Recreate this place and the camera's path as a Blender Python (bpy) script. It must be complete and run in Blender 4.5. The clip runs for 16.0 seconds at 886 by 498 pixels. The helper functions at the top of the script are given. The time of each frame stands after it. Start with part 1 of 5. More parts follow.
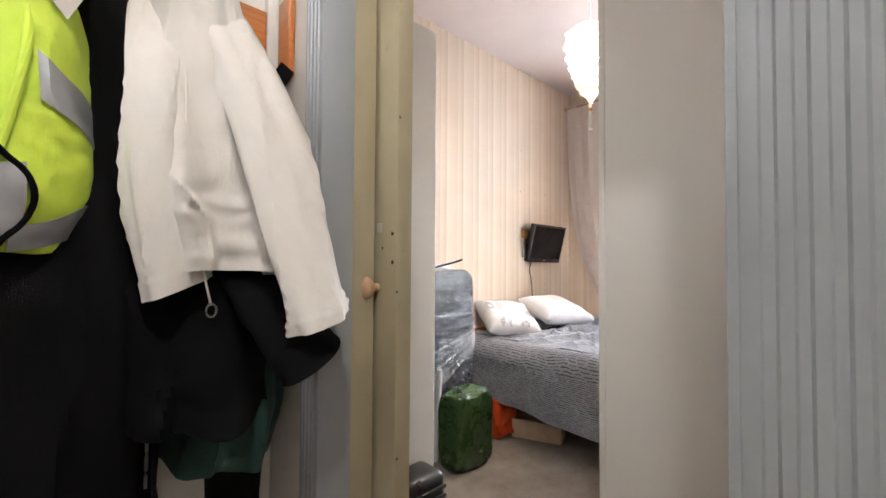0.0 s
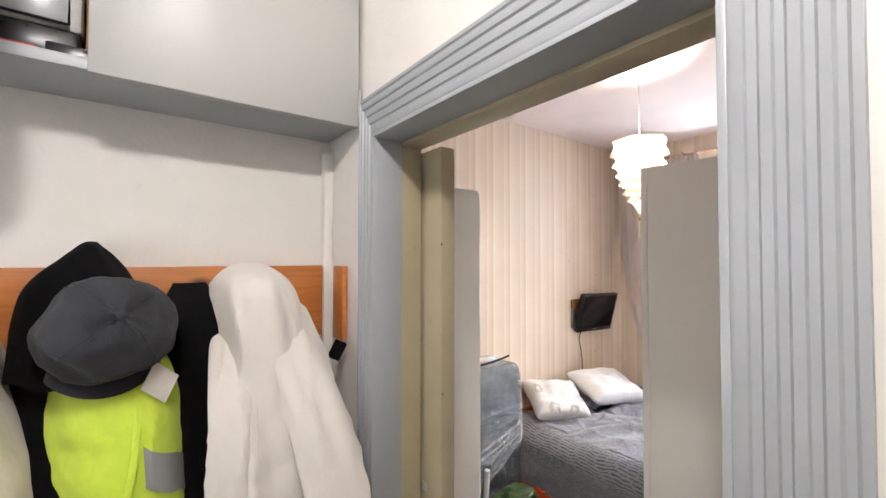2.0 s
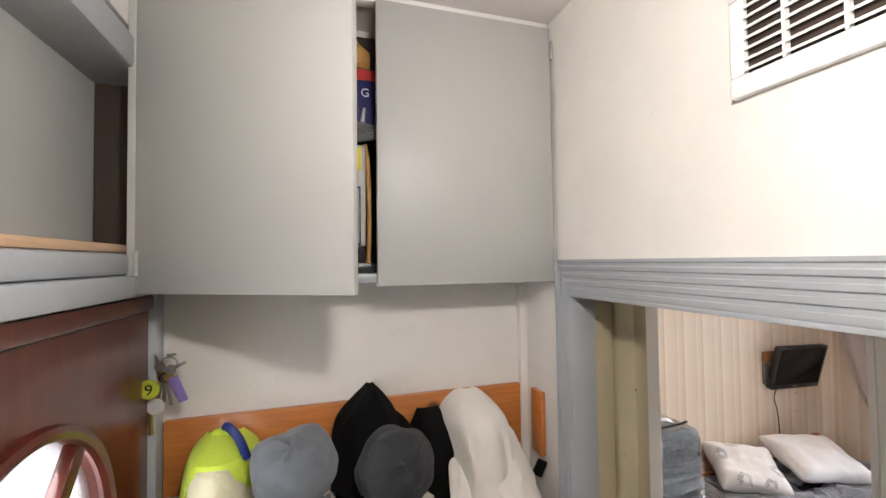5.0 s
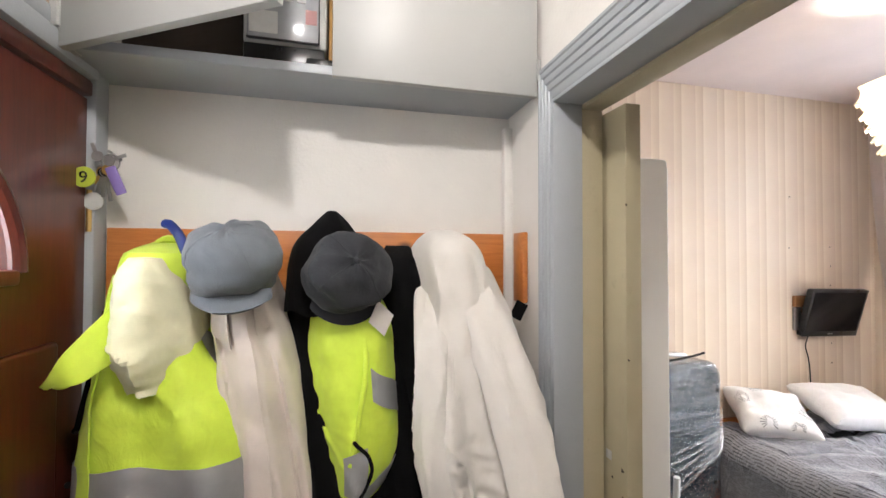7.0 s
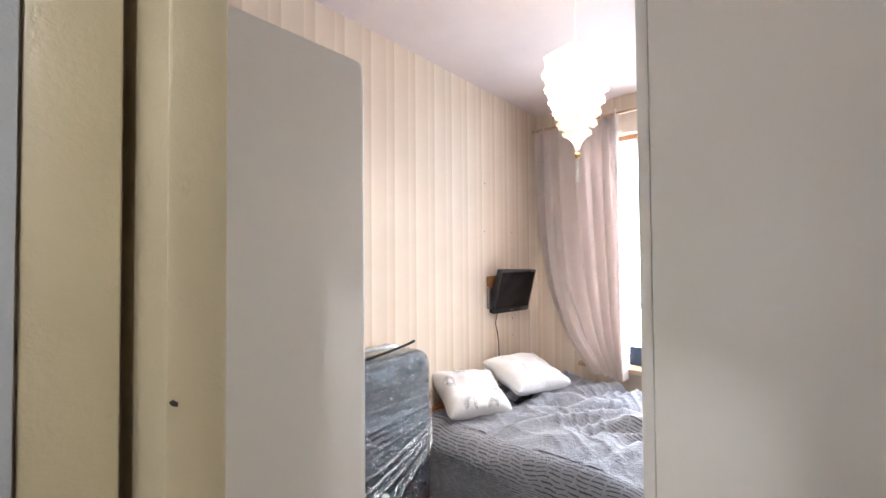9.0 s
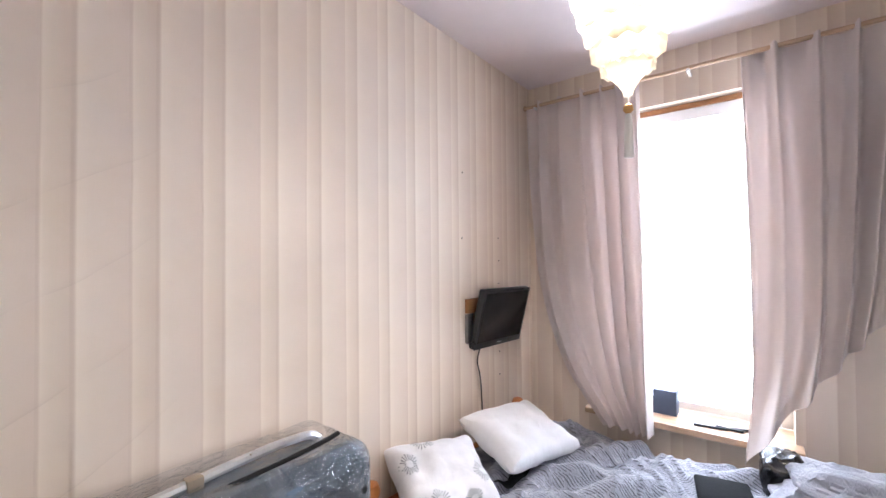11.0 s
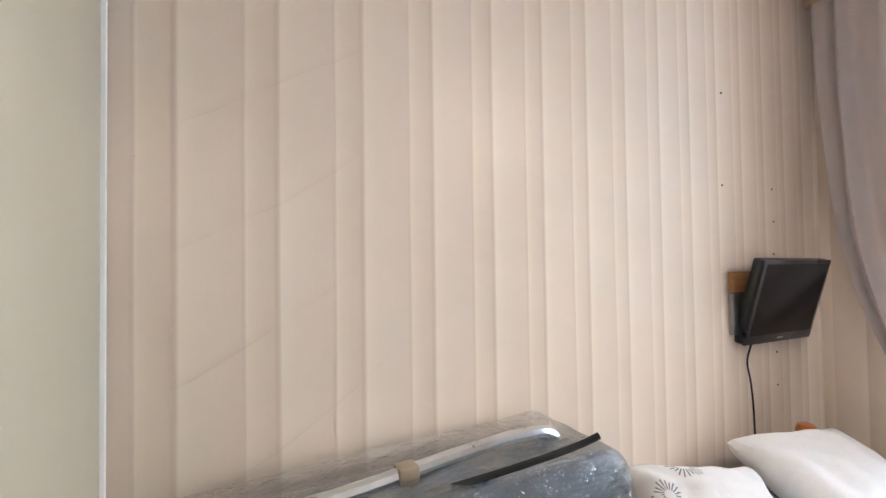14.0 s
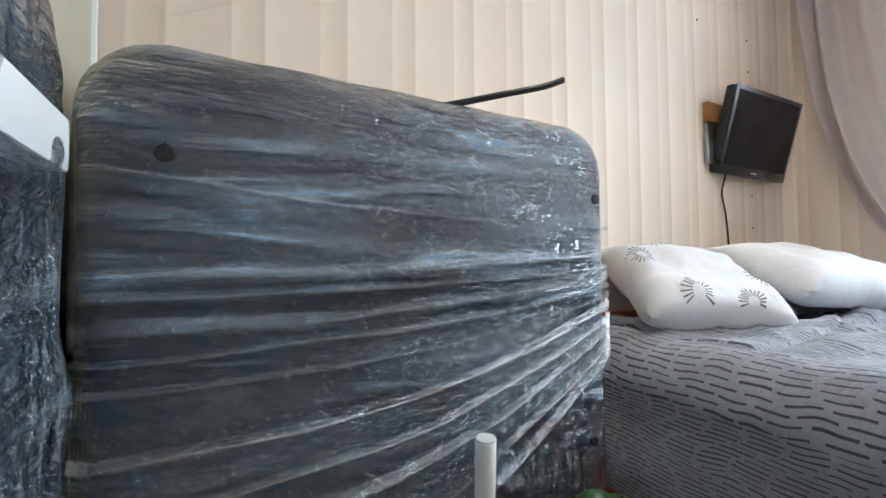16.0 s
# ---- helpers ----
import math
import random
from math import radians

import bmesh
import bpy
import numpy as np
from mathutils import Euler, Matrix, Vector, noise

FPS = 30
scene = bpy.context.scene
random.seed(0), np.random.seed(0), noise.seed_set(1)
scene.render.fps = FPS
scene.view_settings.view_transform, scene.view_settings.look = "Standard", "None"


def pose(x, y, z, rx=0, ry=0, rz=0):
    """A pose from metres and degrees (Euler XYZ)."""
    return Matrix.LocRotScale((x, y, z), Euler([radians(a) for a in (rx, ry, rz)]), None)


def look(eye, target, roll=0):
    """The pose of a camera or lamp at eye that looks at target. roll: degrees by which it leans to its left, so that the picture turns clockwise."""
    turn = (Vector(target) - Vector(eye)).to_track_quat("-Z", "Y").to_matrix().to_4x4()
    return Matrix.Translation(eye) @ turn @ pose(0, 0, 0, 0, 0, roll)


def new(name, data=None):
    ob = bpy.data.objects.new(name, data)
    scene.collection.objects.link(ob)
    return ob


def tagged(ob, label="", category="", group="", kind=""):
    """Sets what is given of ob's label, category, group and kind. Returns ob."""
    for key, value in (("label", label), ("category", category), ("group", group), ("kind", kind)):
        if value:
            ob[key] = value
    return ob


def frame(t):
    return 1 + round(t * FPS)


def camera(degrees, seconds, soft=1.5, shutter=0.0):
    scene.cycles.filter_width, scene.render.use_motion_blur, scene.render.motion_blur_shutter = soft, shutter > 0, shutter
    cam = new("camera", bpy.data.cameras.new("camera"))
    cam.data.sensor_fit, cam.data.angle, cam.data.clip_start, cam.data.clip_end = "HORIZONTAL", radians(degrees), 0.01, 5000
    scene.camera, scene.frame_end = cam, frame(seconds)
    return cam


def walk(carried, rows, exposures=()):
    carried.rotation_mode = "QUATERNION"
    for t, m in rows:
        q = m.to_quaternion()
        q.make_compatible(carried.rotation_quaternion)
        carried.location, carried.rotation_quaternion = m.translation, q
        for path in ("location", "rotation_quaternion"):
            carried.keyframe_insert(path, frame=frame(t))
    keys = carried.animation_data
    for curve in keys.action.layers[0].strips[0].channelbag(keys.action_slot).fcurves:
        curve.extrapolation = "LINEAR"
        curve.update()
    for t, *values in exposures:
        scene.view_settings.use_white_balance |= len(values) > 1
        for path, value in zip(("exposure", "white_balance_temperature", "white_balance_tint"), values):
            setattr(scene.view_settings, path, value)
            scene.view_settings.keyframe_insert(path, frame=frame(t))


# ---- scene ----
cam = camera(94.1, 16.0)
METRES, EYE, TILT, LEAN, TURN = 4.6, 1.16, 0.0, 0.0, -43.6
ROWS = [
    (0.0, 0.0, 0.0, 0.0, -0.01, 1.56, -0.41),
    (0.5, 0.001, -0.0045, 0.036, 3.01, 1.52, -0.32),
    (1.0, 0.0028, -0.0056, 0.0706, 5.4, 1.37, -0.35),
    (1.5, 0.0035, -0.0099, 0.1014, 6.47, 1.37, -0.31),
    (2.0, 0.0045, -0.0158, 0.1312, 6.89, 1.43, -0.08),
    (2.5, 0.0075, -0.026, 0.1645, 7.48, 1.31, 0.08),
    (3.0, 0.0079, -0.0364, 0.1942, 7.78, 1.31, 0.17),
    (3.5, 0.0077, -0.051, 0.2147, 8.62, 1.35, 0.28),
    (4.0, 0.0013, -0.0615, 0.2239, 13.72, 1.28, 0.38),
    (4.5, -0.0063, -0.0652, 0.2222, 21.45, 1.38, 0.39),
    (7.0, 0.001, -0.0265, 0.1136, 29.8, 1.11, -0.14),
    (7.5, 0.0052, 0.0094, 0.1017, 15.25, 1.06, -0.04),
    (8.0, 0.01, 0.0493, 0.0869, 6.16, 1.11, 0.08),
    (8.5, 0.0109, 0.0831, 0.0863, -2.01, 1.16, 0.14),
    (11.0, 0.0537, 0.2934, 0.1075, -8.14, 1.02, 0.55),
    (11.5, 0.0499, 0.3308, 0.1149, -7.85, 0.99, 0.59),
    (12.0, 0.0455, 0.3515, 0.1233, -4.64, 1.12, 0.75),
    (12.5, 0.0343, 0.3611, 0.126, 5.06, 1.29, 0.82),
    (13.0, 0.0192, 0.3675, 0.1223, 11.36, 1.1, 0.68),
    (13.5, 0.0109, 0.3724, 0.103, 14.35, 1.18, 0.83),
    (14.0, 0.0105, 0.3775, 0.0725, 15.2, 1.19, 0.77),
    (14.5, 0.0117, 0.3829, 0.0375, 15.29, 1.31, 0.65),
    (15.0, 0.0134, 0.3846, -0.0053, 15.43, 1.56, 0.63),
    (15.5, 0.0153, 0.3815, -0.0403, 15.51, 1.68, 0.44),
    (16.0, 0.0197, 0.3732, -0.075, 14.68, 1.82, 0.51),
]
PATH = [(t, pose(0, 0, EYE, TILT, LEAN, TURN) @ pose(METRES * x, METRES * y, METRES * z, 90 + pitch, roll, yaw)) for t, x, y, z, yaw, pitch, roll in ROWS]
PATH += [(4.7, look((-0.243, -0.188, 2.167), (0.438, 1.692, 2.226), -0.6)), (6.8, look((-0.118, -0.091, 1.715), (0.187, 1.885, 1.746), 0.0)),
         (8.7, look((0.347, 0.290, 1.555), (1.827, 1.635, 1.601), -0.3)), (10.8, look((1.052, 0.757, 1.640), (2.624, 1.992, 1.685), -0.6))]
EXPOSURES = [(0.0, 0.6, 6450, 12), (1.5, 0.5, 6450, 12), (2.5, 0.25, 6550, 13), (3.5, -0.05, 6650, 13), (4.7, -0.15, 6650, 13), (6.8, 0.4, 6500, 12), (7.5, 0.6, 6400, 12),
             (8.7, 0.6, 6250, 12), (10.8, 0.25, 5850, 15), (11.5, 0.2, 5850, 15), (12.0, 0.08, 5950, 14), (12.5, 0.02, 6100, 10), (13.5, 0.2, 6100, 10), (14.5, 0.15, 5900, 8), (16.0, 0.3, 5650, 3)]
walk(cam, sorted(PATH, key=lambda row: row[0]), EXPOSURES)

# ---- light and world ----
world = bpy.data.worlds.new("sky")
scene.world = world
world.use_nodes = True
wn = world.node_tree
sky = wn.nodes.new("ShaderNodeTexSky")
sky.sky_type, sky.sun_disc = "NISHITA", False
sky.sun_elevation, sky.sun_rotation = radians(48), radians(70)
wn.links.new(sky.outputs[0], wn.nodes["Background"].inputs[0])
wn.nodes["Background"].inputs[1].default_value = 0.15


def lamp(name, kind, m, energy, color, size=0.1, size_y=None):
    d = bpy.data.lights.new(name, kind)
    d.energy, d.color = energy, color
    if kind == "AREA":
        d.shape, d.size, d.size_y = "RECTANGLE", size, size_y or size
    elif kind == "SUN":
        d.angle = size
    else:
        d.shadow_soft_size = size
    ob = new(name, d)
    ob.matrix_world = m
    return ob


lamp("sun", "SUN", look((9, -1.2, 9), (3.6, 1.1, 0.9)), 1.0, (1, 0.95, 0.88), radians(4))
lamp("window_daylight", "AREA", look((3.93, 1.19, 1.65), (2.0, 1.19, 1.35)), 62, (0.82, 0.91, 1.0), 0.9, 1.6)
lamp("bedroom_bulb", "POINT", pose(2.085, 1.046, 2.28), 82, (1, 0.87, 0.71), 0.04)
lamp("hall_bulb", "POINT", pose(-0.12, -0.11, 2.455), 23, (1, 0.965, 0.93), 0.035)

lamp("front_door_daylight", "AREA", look((-0.631, 0.525, 1.735), (0.4, 0.6, 1.6)), 1.3, (0.90, 0.95, 1.0), 0.34, 0.15)

# ---- materials ----


class Nodes:
    """Short hand for building one node material."""

    def __init__(self, name):
        self.m = bpy.data.materials.new(name)
        self.m.use_nodes = True
        self.t = self.m.node_tree
        self.b = self.t.nodes["Principled BSDF"]
        self.o = self.t.nodes["Material Output"]

    def add(self, kind, **values):
        n = self.t.nodes.new(kind)
        for k, v in values.items():
            n.inputs[k.replace("_", " ")].default_value = v
        return n

    def link(self, a, b):
        self.t.links.new(a, b)

    def coord(self, scale=(1, 1, 1), out="Object"):
        c = self.t.nodes.new("ShaderNodeTexCoord")
        mp = self.t.nodes.new("ShaderNodeMapping")
        mp.inputs["Scale"].default_value = scale
        self.link(c.outputs[out], mp.inputs[0])
        return mp.outputs[0]

    def noise(self, co, scale, detail=4, rough=0.55, dist=0):
        n = self.add("ShaderNodeTexNoise", Scale=scale, Detail=detail, Roughness=rough, Distortion=dist)
        self.link(co, n.inputs["Vector"])
        return n.outputs["Fac"]

    def ramp(self, fac, stops, mode="LINEAR"):
        r = self.t.nodes.new("ShaderNodeValToRGB")
        r.color_ramp.interpolation = mode
        e = r.color_ramp.elements
        while len(e) < len(stops):
            e.new(0.5)
        for el, (p, c) in zip(e, stops):
            el.position, el.color = p, (*c, 1) if len(c) == 3 else c
        self.link(fac, r.inputs[0])
        return r.outputs[0]

    def math(self, op, a, b=0.0, c=None):
        n = self.t.nodes.new("ShaderNodeMath")
        n.operation = op
        for i, v in enumerate((a, b) if c is None else (a, b, c)):
            if isinstance(v, (int, float)):
                n.inputs[i].default_value = v
            else:
                self.link(v, n.inputs[i])
        return n.outputs[0]

    def mix(self, fac, a, b, blend="MIX"):
        n = self.t.nodes.new("ShaderNodeMix")
        n.data_type, n.blend_type = "RGBA", blend
        for i, v in ((0, fac), (6, a), (7, b)):
            if isinstance(v, (int, float)):
                n.inputs[i].default_value = v
            elif isinstance(v, tuple):
                n.inputs[i].default_value = (*v, 1)
            else:
                self.link(v, n.inputs[i])
        return n.outputs[2]

    def color(self, c):
        if isinstance(c, tuple):
            self.b.inputs["Base Color"].default_value = (*c, 1)
        else:
            self.link(c, self.b.inputs["Base Color"])

    def bump(self, height, strength=0.3, distance=0.003):
        n = self.add("ShaderNodeBump", Strength=strength, Distance=distance)
        self.link(height, n.inputs["Height"])
        self.link(n.outputs[0], self.b.inputs["Normal"])

    def set(self, **values):
        for k, v in values.items():
            s = self.b.inputs[k.replace("_", " ")]
            if isinstance(v, (int, float, tuple)):
                s.default_value = v
            else:
                self.link(v, s)
        return self


def paint(name, color, rough=0.5, var=0.12, dirt=0.0, bump=0.15, scale=6.0):
    n = Nodes(name)
    co = n.coord()
    big = n.noise(co, scale * 0.35, 5, 0.6)
    fine = n.noise(co, scale * 22, 3, 0.6)
    lo = tuple(c * (1 - var) for c in color)
    hi = tuple(min(1, c * (1 + var * 0.5)) for c in color)
    c = n.ramp(big, [(0.3, lo), (0.7, hi)])
    if dirt:
        spots = n.ramp(n.noise(co, scale * 2.2, 6, 0.75), [(0.62, (0, 0, 0)), (0.74, (1, 1, 1))])
        c = n.mix(n.math("MULTIPLY", spots, dirt), c, tuple(v * 0.45 for v in color))
    n.color(c)
    n.set(Roughness=n.math("MULTIPLY_ADD", big, 0.25, rough - 0.12))
    n.bump(n.math("MULTIPLY_ADD", big, 2.0, fine), bump, 0.002)
    return n.m


def fabric(name, color, rough=0.9, var=0.18, weave=900, bump=0.35, sheen=0.2, crumple=0.0):
    n = Nodes(name)
    co = n.coord()
    big = n.noise(co, 7, 4, 0.6)
    fine = n.noise(co, weave, 2, 0.5)
    mid = n.noise(co, 45, 4, 0.6, 0.6)
    n.color(n.ramp(n.math("MULTIPLY_ADD", mid, 0.4, n.math("MULTIPLY", big, 0.6)),
                   [(0.3, tuple(c * (1 - var) for c in color)), (0.7, tuple(min(1, c * (1 + var * 0.6)) for c in color))]))
    n.set(Roughness=rough, Sheen_Weight=sheen)
    height = n.math("MULTIPLY_ADD", mid, 1.4, fine)
    if crumple:
        soft = n.noise(n.coord((1, 1, 0.45)), 13, 3, 0.5, 1.6)
        height = n.math("MULTIPLY_ADD", soft, crumple, height)
    n.bump(height, bump, 0.002)
    return n.m


def timber(name, dark, light, scale=(2, 30, 30), rough=0.4, coat=0.2, knots=True):
    n = Nodes(name)
    co = n.coord(scale)
    g = n.noise(co, 1.4, 6, 0.65, 1.2)
    fine = n.noise(n.coord(tuple(s * 4 for s in scale)), 3, 3, 0.6)
    c = n.ramp(n.math("MULTIPLY_ADD", fine, 0.3, n.math("MULTIPLY", g, 0.75)), [(0.3, dark), (0.7, light)])
    if knots:
        v = n.add("ShaderNodeTexVoronoi", Scale=5.0)
        n.link(n.coord((1.0, 1.0, 1.6)), v.inputs["Vector"])
        k = n.ramp(v.outputs["Distance"], [(0.05, (1, 1, 1)), (0.13, (0, 0, 0))])
        c = n.mix(k, c, tuple(d * 0.35 for d in dark))
    n.color(c)
    n.set(Roughness=rough, Coat_Weight=coat, Coat_Roughness=0.15)
    n.bump(g, 0.12, 0.001)
    return n.m


def wallpaper(name):
    """Cream paper with broad and narrow upright stripes, a little stained with age."""
    n = Nodes(name)
    co = n.coord()
    sep = n.t.nodes.new("ShaderNodeSeparateXYZ")
    n.link(co, sep.inputs[0])
    along = n.math("ADD", sep.outputs[0], sep.outputs[1])
    wob = n.math("MULTIPLY_ADD", n.noise(n.coord((1, 1, 0.15)), 9, 2), 0.006, along)
    f = n.math("FRACT", n.math("MULTIPLY", n.math("SUBTRACT", wob, 1.103 + 2.08 + 0.003), 1 / 0.1695))
    stripe = n.ramp(f, [(0.0, (0.70, 0.59, 0.48)), (0.03, (0.85, 0.76, 0.645)), (0.12, (0.79, 0.695, 0.575)), (0.30, (0.725, 0.62, 0.51)), (0.355, (0.69, 0.58, 0.475)),
                        (0.39, (0.87, 0.79, 0.675)), (0.55, (0.82, 0.73, 0.62)), (0.95, (0.755, 0.65, 0.55))])
    grain = n.noise(n.coord((60, 60, 1.3)), 3, 4, 0.6)
    c = n.mix(n.math("MULTIPLY", grain, 0.25), stripe, (0.78, 0.68, 0.55))
    age = n.ramp(n.noise(co, 1.6, 5, 0.6), [(0.35, (1, 0.965, 0.95)), (0.7, (0.91, 0.86, 0.815))])
    c = n.mix(1.0, c, age, "MULTIPLY")
    # slanting creases pressed into the paper, strongest near the wardrobe end
    slope = n.math("SUBTRACT", sep.outputs[2], n.math("MULTIPLY", along, 0.62))
    slope = n.math("MULTIPLY_ADD", n.noise(co, 2.5, 2), 0.10, slope)
    line = n.ramp(n.math("FRACT", n.math("MULTIPLY", slope, 1 / 0.23)), [(0.0, (1, 1, 1)), (0.03, (0.3, 0.3, 0.3)), (0.10, (0, 0, 0))])
    near = n.ramp(n.math("MULTIPLY", along, 0.25), [(0.80, (1, 1, 1)), (1.0, (0, 0, 0))])
    worn = n.ramp(n.noise(co, 5, 3), [(0.42, (0, 0, 0)), (0.6, (1, 1, 1))])
    cr = n.math("MULTIPLY", n.math("MULTIPLY", line, near), worn)
    c = n.mix(n.math("MULTIPLY", cr, 0.30), c, (0.48, 0.37, 0.28))
    specks = n.ramp(n.noise(co, 26, 2, 0.5), [(0.80, (0, 0, 0)), (0.82, (1, 1, 1))])
    c = n.mix(n.math("MULTIPLY", specks, 0.5), c, (0.25, 0.18, 0.12))
    n.color(c)
    n.set(Roughness=0.62)
    edge = n.ramp(f, [(0.0, (1, 1, 1)), (0.03, (0.2, 0.2, 0.2)), (0.31, (0.25, 0.25, 0.25)), (0.345, (1, 1, 1)), (0.5, (0.6, 0.6, 0.6)), (0.97, (0.3, 0.3, 0.3)), (1.0, (1, 1, 1))])
    n.bump(n.math("SUBTRACT", n.math("MULTIPLY_ADD", grain, 0.12, edge), n.math("MULTIPLY", cr, 0.6)), 0.24, 0.003)
    return n.m


def carpet(name):
    n = Nodes(name)
    co = n.coord()
    fine = n.noise(co, 260, 3, 0.7)
    big = n.noise(co, 5, 6, 0.7)
    c = n.ramp(n.math("MULTIPLY_ADD", fine, 0.5, n.math("MULTIPLY", big, 0.6)), [(0.35, (0.20, 0.16, 0.13)), (0.75, (0.48, 0.415, 0.355))])
    lint = n.ramp(n.noise(co, 75, 2, 0.5), [(0.76, (0, 0, 0)), (0.79, (1, 1, 1))])
    n.color(n.mix(n.math("MULTIPLY", lint, 0.5), c, (0.6, 0.56, 0.5)))
    n.set(Roughness=0.97)
    n.bump(fine, 0.7, 0.004)
    return n.m


def film_wrap(name):
    """Clear stretch film: mostly see-through, with crinkled gloss, cloudy folds and a painted bluish sheen."""
    n = Nodes(name)
    co = n.coord()
    long = n.noise(n.coord((1.3, 1.3, 11)), 2.0, 6, 0.62, 0.8)
    crink = n.noise(n.coord((1, 1, 1.9)), 20, 5, 0.62, 1.6)
    cells = n.add("ShaderNodeTexVoronoi", Scale=22.0)
    n.link(co, cells.inputs["Vector"])
    tiny = n.noise(n.coord((1, 1, 1.6)), 62, 4, 0.6, 2.0)
    h = n.math("ADD", n.math("MULTIPLY_ADD", crink, 0.24, long), n.math("MULTIPLY", cells.outputs["Distance"], 0.02))
    h = n.math("MULTIPLY_ADD", tiny, 0.02, h)
    n.color((0.48, 0.66, 0.86))
    n.set(Roughness=0.25)
    n.bump(h, 0.85, 0.045)
    normal = n.b.inputs["Normal"].links[0].from_socket
    # Cloudy folds, plus a pale blue haze painted in for reflected sheen.
    milky_sheen = n.ramp(n.math("MULTIPLY_ADD", crink, 0.16, n.math("MULTIPLY", long, 0.95)), [(0.49, (0.012, 0.012, 0.012)), (0.60, (0.075, 0.075, 0.075)), (0.72, (0.45, 0.45, 0.45))])
    tr = n.t.nodes.new("ShaderNodeBsdfTransparent")
    ms = n.t.nodes.new("ShaderNodeMixShader")
    n.link(milky_sheen, ms.inputs[0])
    n.link(tr.outputs[0], ms.inputs[1])
    n.link(n.b.outputs[0], ms.inputs[2])
    gl = n.t.nodes.new("ShaderNodeBsdfGlossy")
    gl.inputs["Roughness"].default_value = 0.08
    n.link(normal, gl.inputs["Normal"])
    fr = n.add("ShaderNodeFresnel", IOR=1.55)
    n.link(normal, fr.inputs["Normal"])
    ms2 = n.t.nodes.new("ShaderNodeMixShader")
    n.link(n.math("MULTIPLY_ADD", fr.outputs[0], 2.0, 0.06), ms2.inputs[0])
    n.link(ms.outputs[0], ms2.inputs[1])
    n.link(gl.outputs[0], ms2.inputs[2])
    n.link(ms2.outputs[0], n.o.inputs[0])
    return n.m


def dashes(name):
    """Grey bed linen with rows of short dark hand-drawn dashes, laid out in the cloth's own UV metres."""
    n = Nodes(name)
    uv = n.coord((1, 1, 1), "UV")
    warp = n.add("ShaderNodeTexNoise", Scale=7.0, Detail=2.0)
    n.link(uv, warp.inputs["Vector"])
    sep = n.t.nodes.new("ShaderNodeSeparateXYZ")
    n.link(uv, sep.inputs[0])
    v = n.math("MULTIPLY_ADD", warp.outputs["Fac"], 0.035, sep.outputs[1])
    rows = n.math("MULTIPLY", v, 1 / 0.0128)
    row = n.math("FLOOR", rows)
    fr = n.math("FRACT", rows)
    shift = n.math("MULTIPLY_ADD", n.math("SINE", n.math("MULTIPLY", row, 12.9898)), 0.05, sep.outputs[0])
    cells = n.math("MULTIPLY", shift, 1 / 0.064)
    cell = n.math("FLOOR", cells)
    cx = n.math("FRACT", cells)
    comb = n.t.nodes.new("ShaderNodeCombineXYZ")
    n.link(row, comb.inputs[0])
    n.link(cell, comb.inputs[1])
    wh = n.t.nodes.new("ShaderNodeTexWhiteNoise")
    n.link(comb.outputs[0], wh.inputs["Vector"])
    thick = n.math("MULTIPLY_ADD", wh.outputs["Value"], 0.17, 0.18)
    a = n.math("LESS_THAN", fr, thick)
    b = n.math("LESS_THAN", cx, n.math("MULTIPLY_ADD", wh.outputs["Value"], 0.25, 0.68))
    ink = n.math("MULTIPLY", a, b)
    base = n.ramp(n.noise(n.coord(), 9, 4), [(0.3, (0.245, 0.25, 0.285)), (0.7, (0.325, 0.33, 0.37))])
    n.color(n.mix(ink, base, (0.055, 0.055, 0.065)))
    n.set(Roughness=0.72, Sheen_Weight=0.3)
    pucker = n.noise(n.coord((1.0, 1.7, 0.5)), 26, 3, 0.6, 1.4)
    n.bump(n.math("MULTIPLY_ADD", n.noise(n.coord(), 700, 2), 0.03, pucker), 0.55, 0.018)
    return n.m


def glassy(name, tint=(1, 1, 1), rough=0.0):
    n = Nodes(name)
    n.color(tint)
    n.set(Roughness=rough, Transmission_Weight=1.0, IOR=1.45)
    return n.m


def plain(name, color, rough=0.5, metal=0.0, var=0.1, coat=0.0):
    n = Nodes(name)
    co = n.coord()
    f = n.noise(co, 18, 4, 0.6)
    n.color(n.ramp(f, [(0.3, tuple(c * (1 - var) for c in color)), (0.7, tuple(min(1, c * (1 + var)) for c in color))]))
    n.set(Roughness=n.math("MULTIPLY_ADD", f, 0.2, max(rough - 0.1, 0.03)), Metallic=metal, Coat_Weight=coat)
    n.bump(n.noise(co, 160, 3), 0.08, 0.001)
    return n.m


def glowing_paper(name):
    n = Nodes(name)
    n.color((0.93, 0.89, 0.81))
    n.set(Roughness=0.8)
    tl = n.t.nodes.new("ShaderNodeBsdfTranslucent")
    tl.inputs[0].default_value = (0.98, 0.94, 0.86, 1)
    ms = n.t.nodes.new("ShaderNodeMixShader")
    ms.inputs[0].default_value = 0.65
    n.link(n.b.outputs[0], ms.inputs[1])
    n.link(tl.outputs[0], ms.inputs[2])
    n.link(ms.outputs[0], n.o.inputs[0])
    return n.m


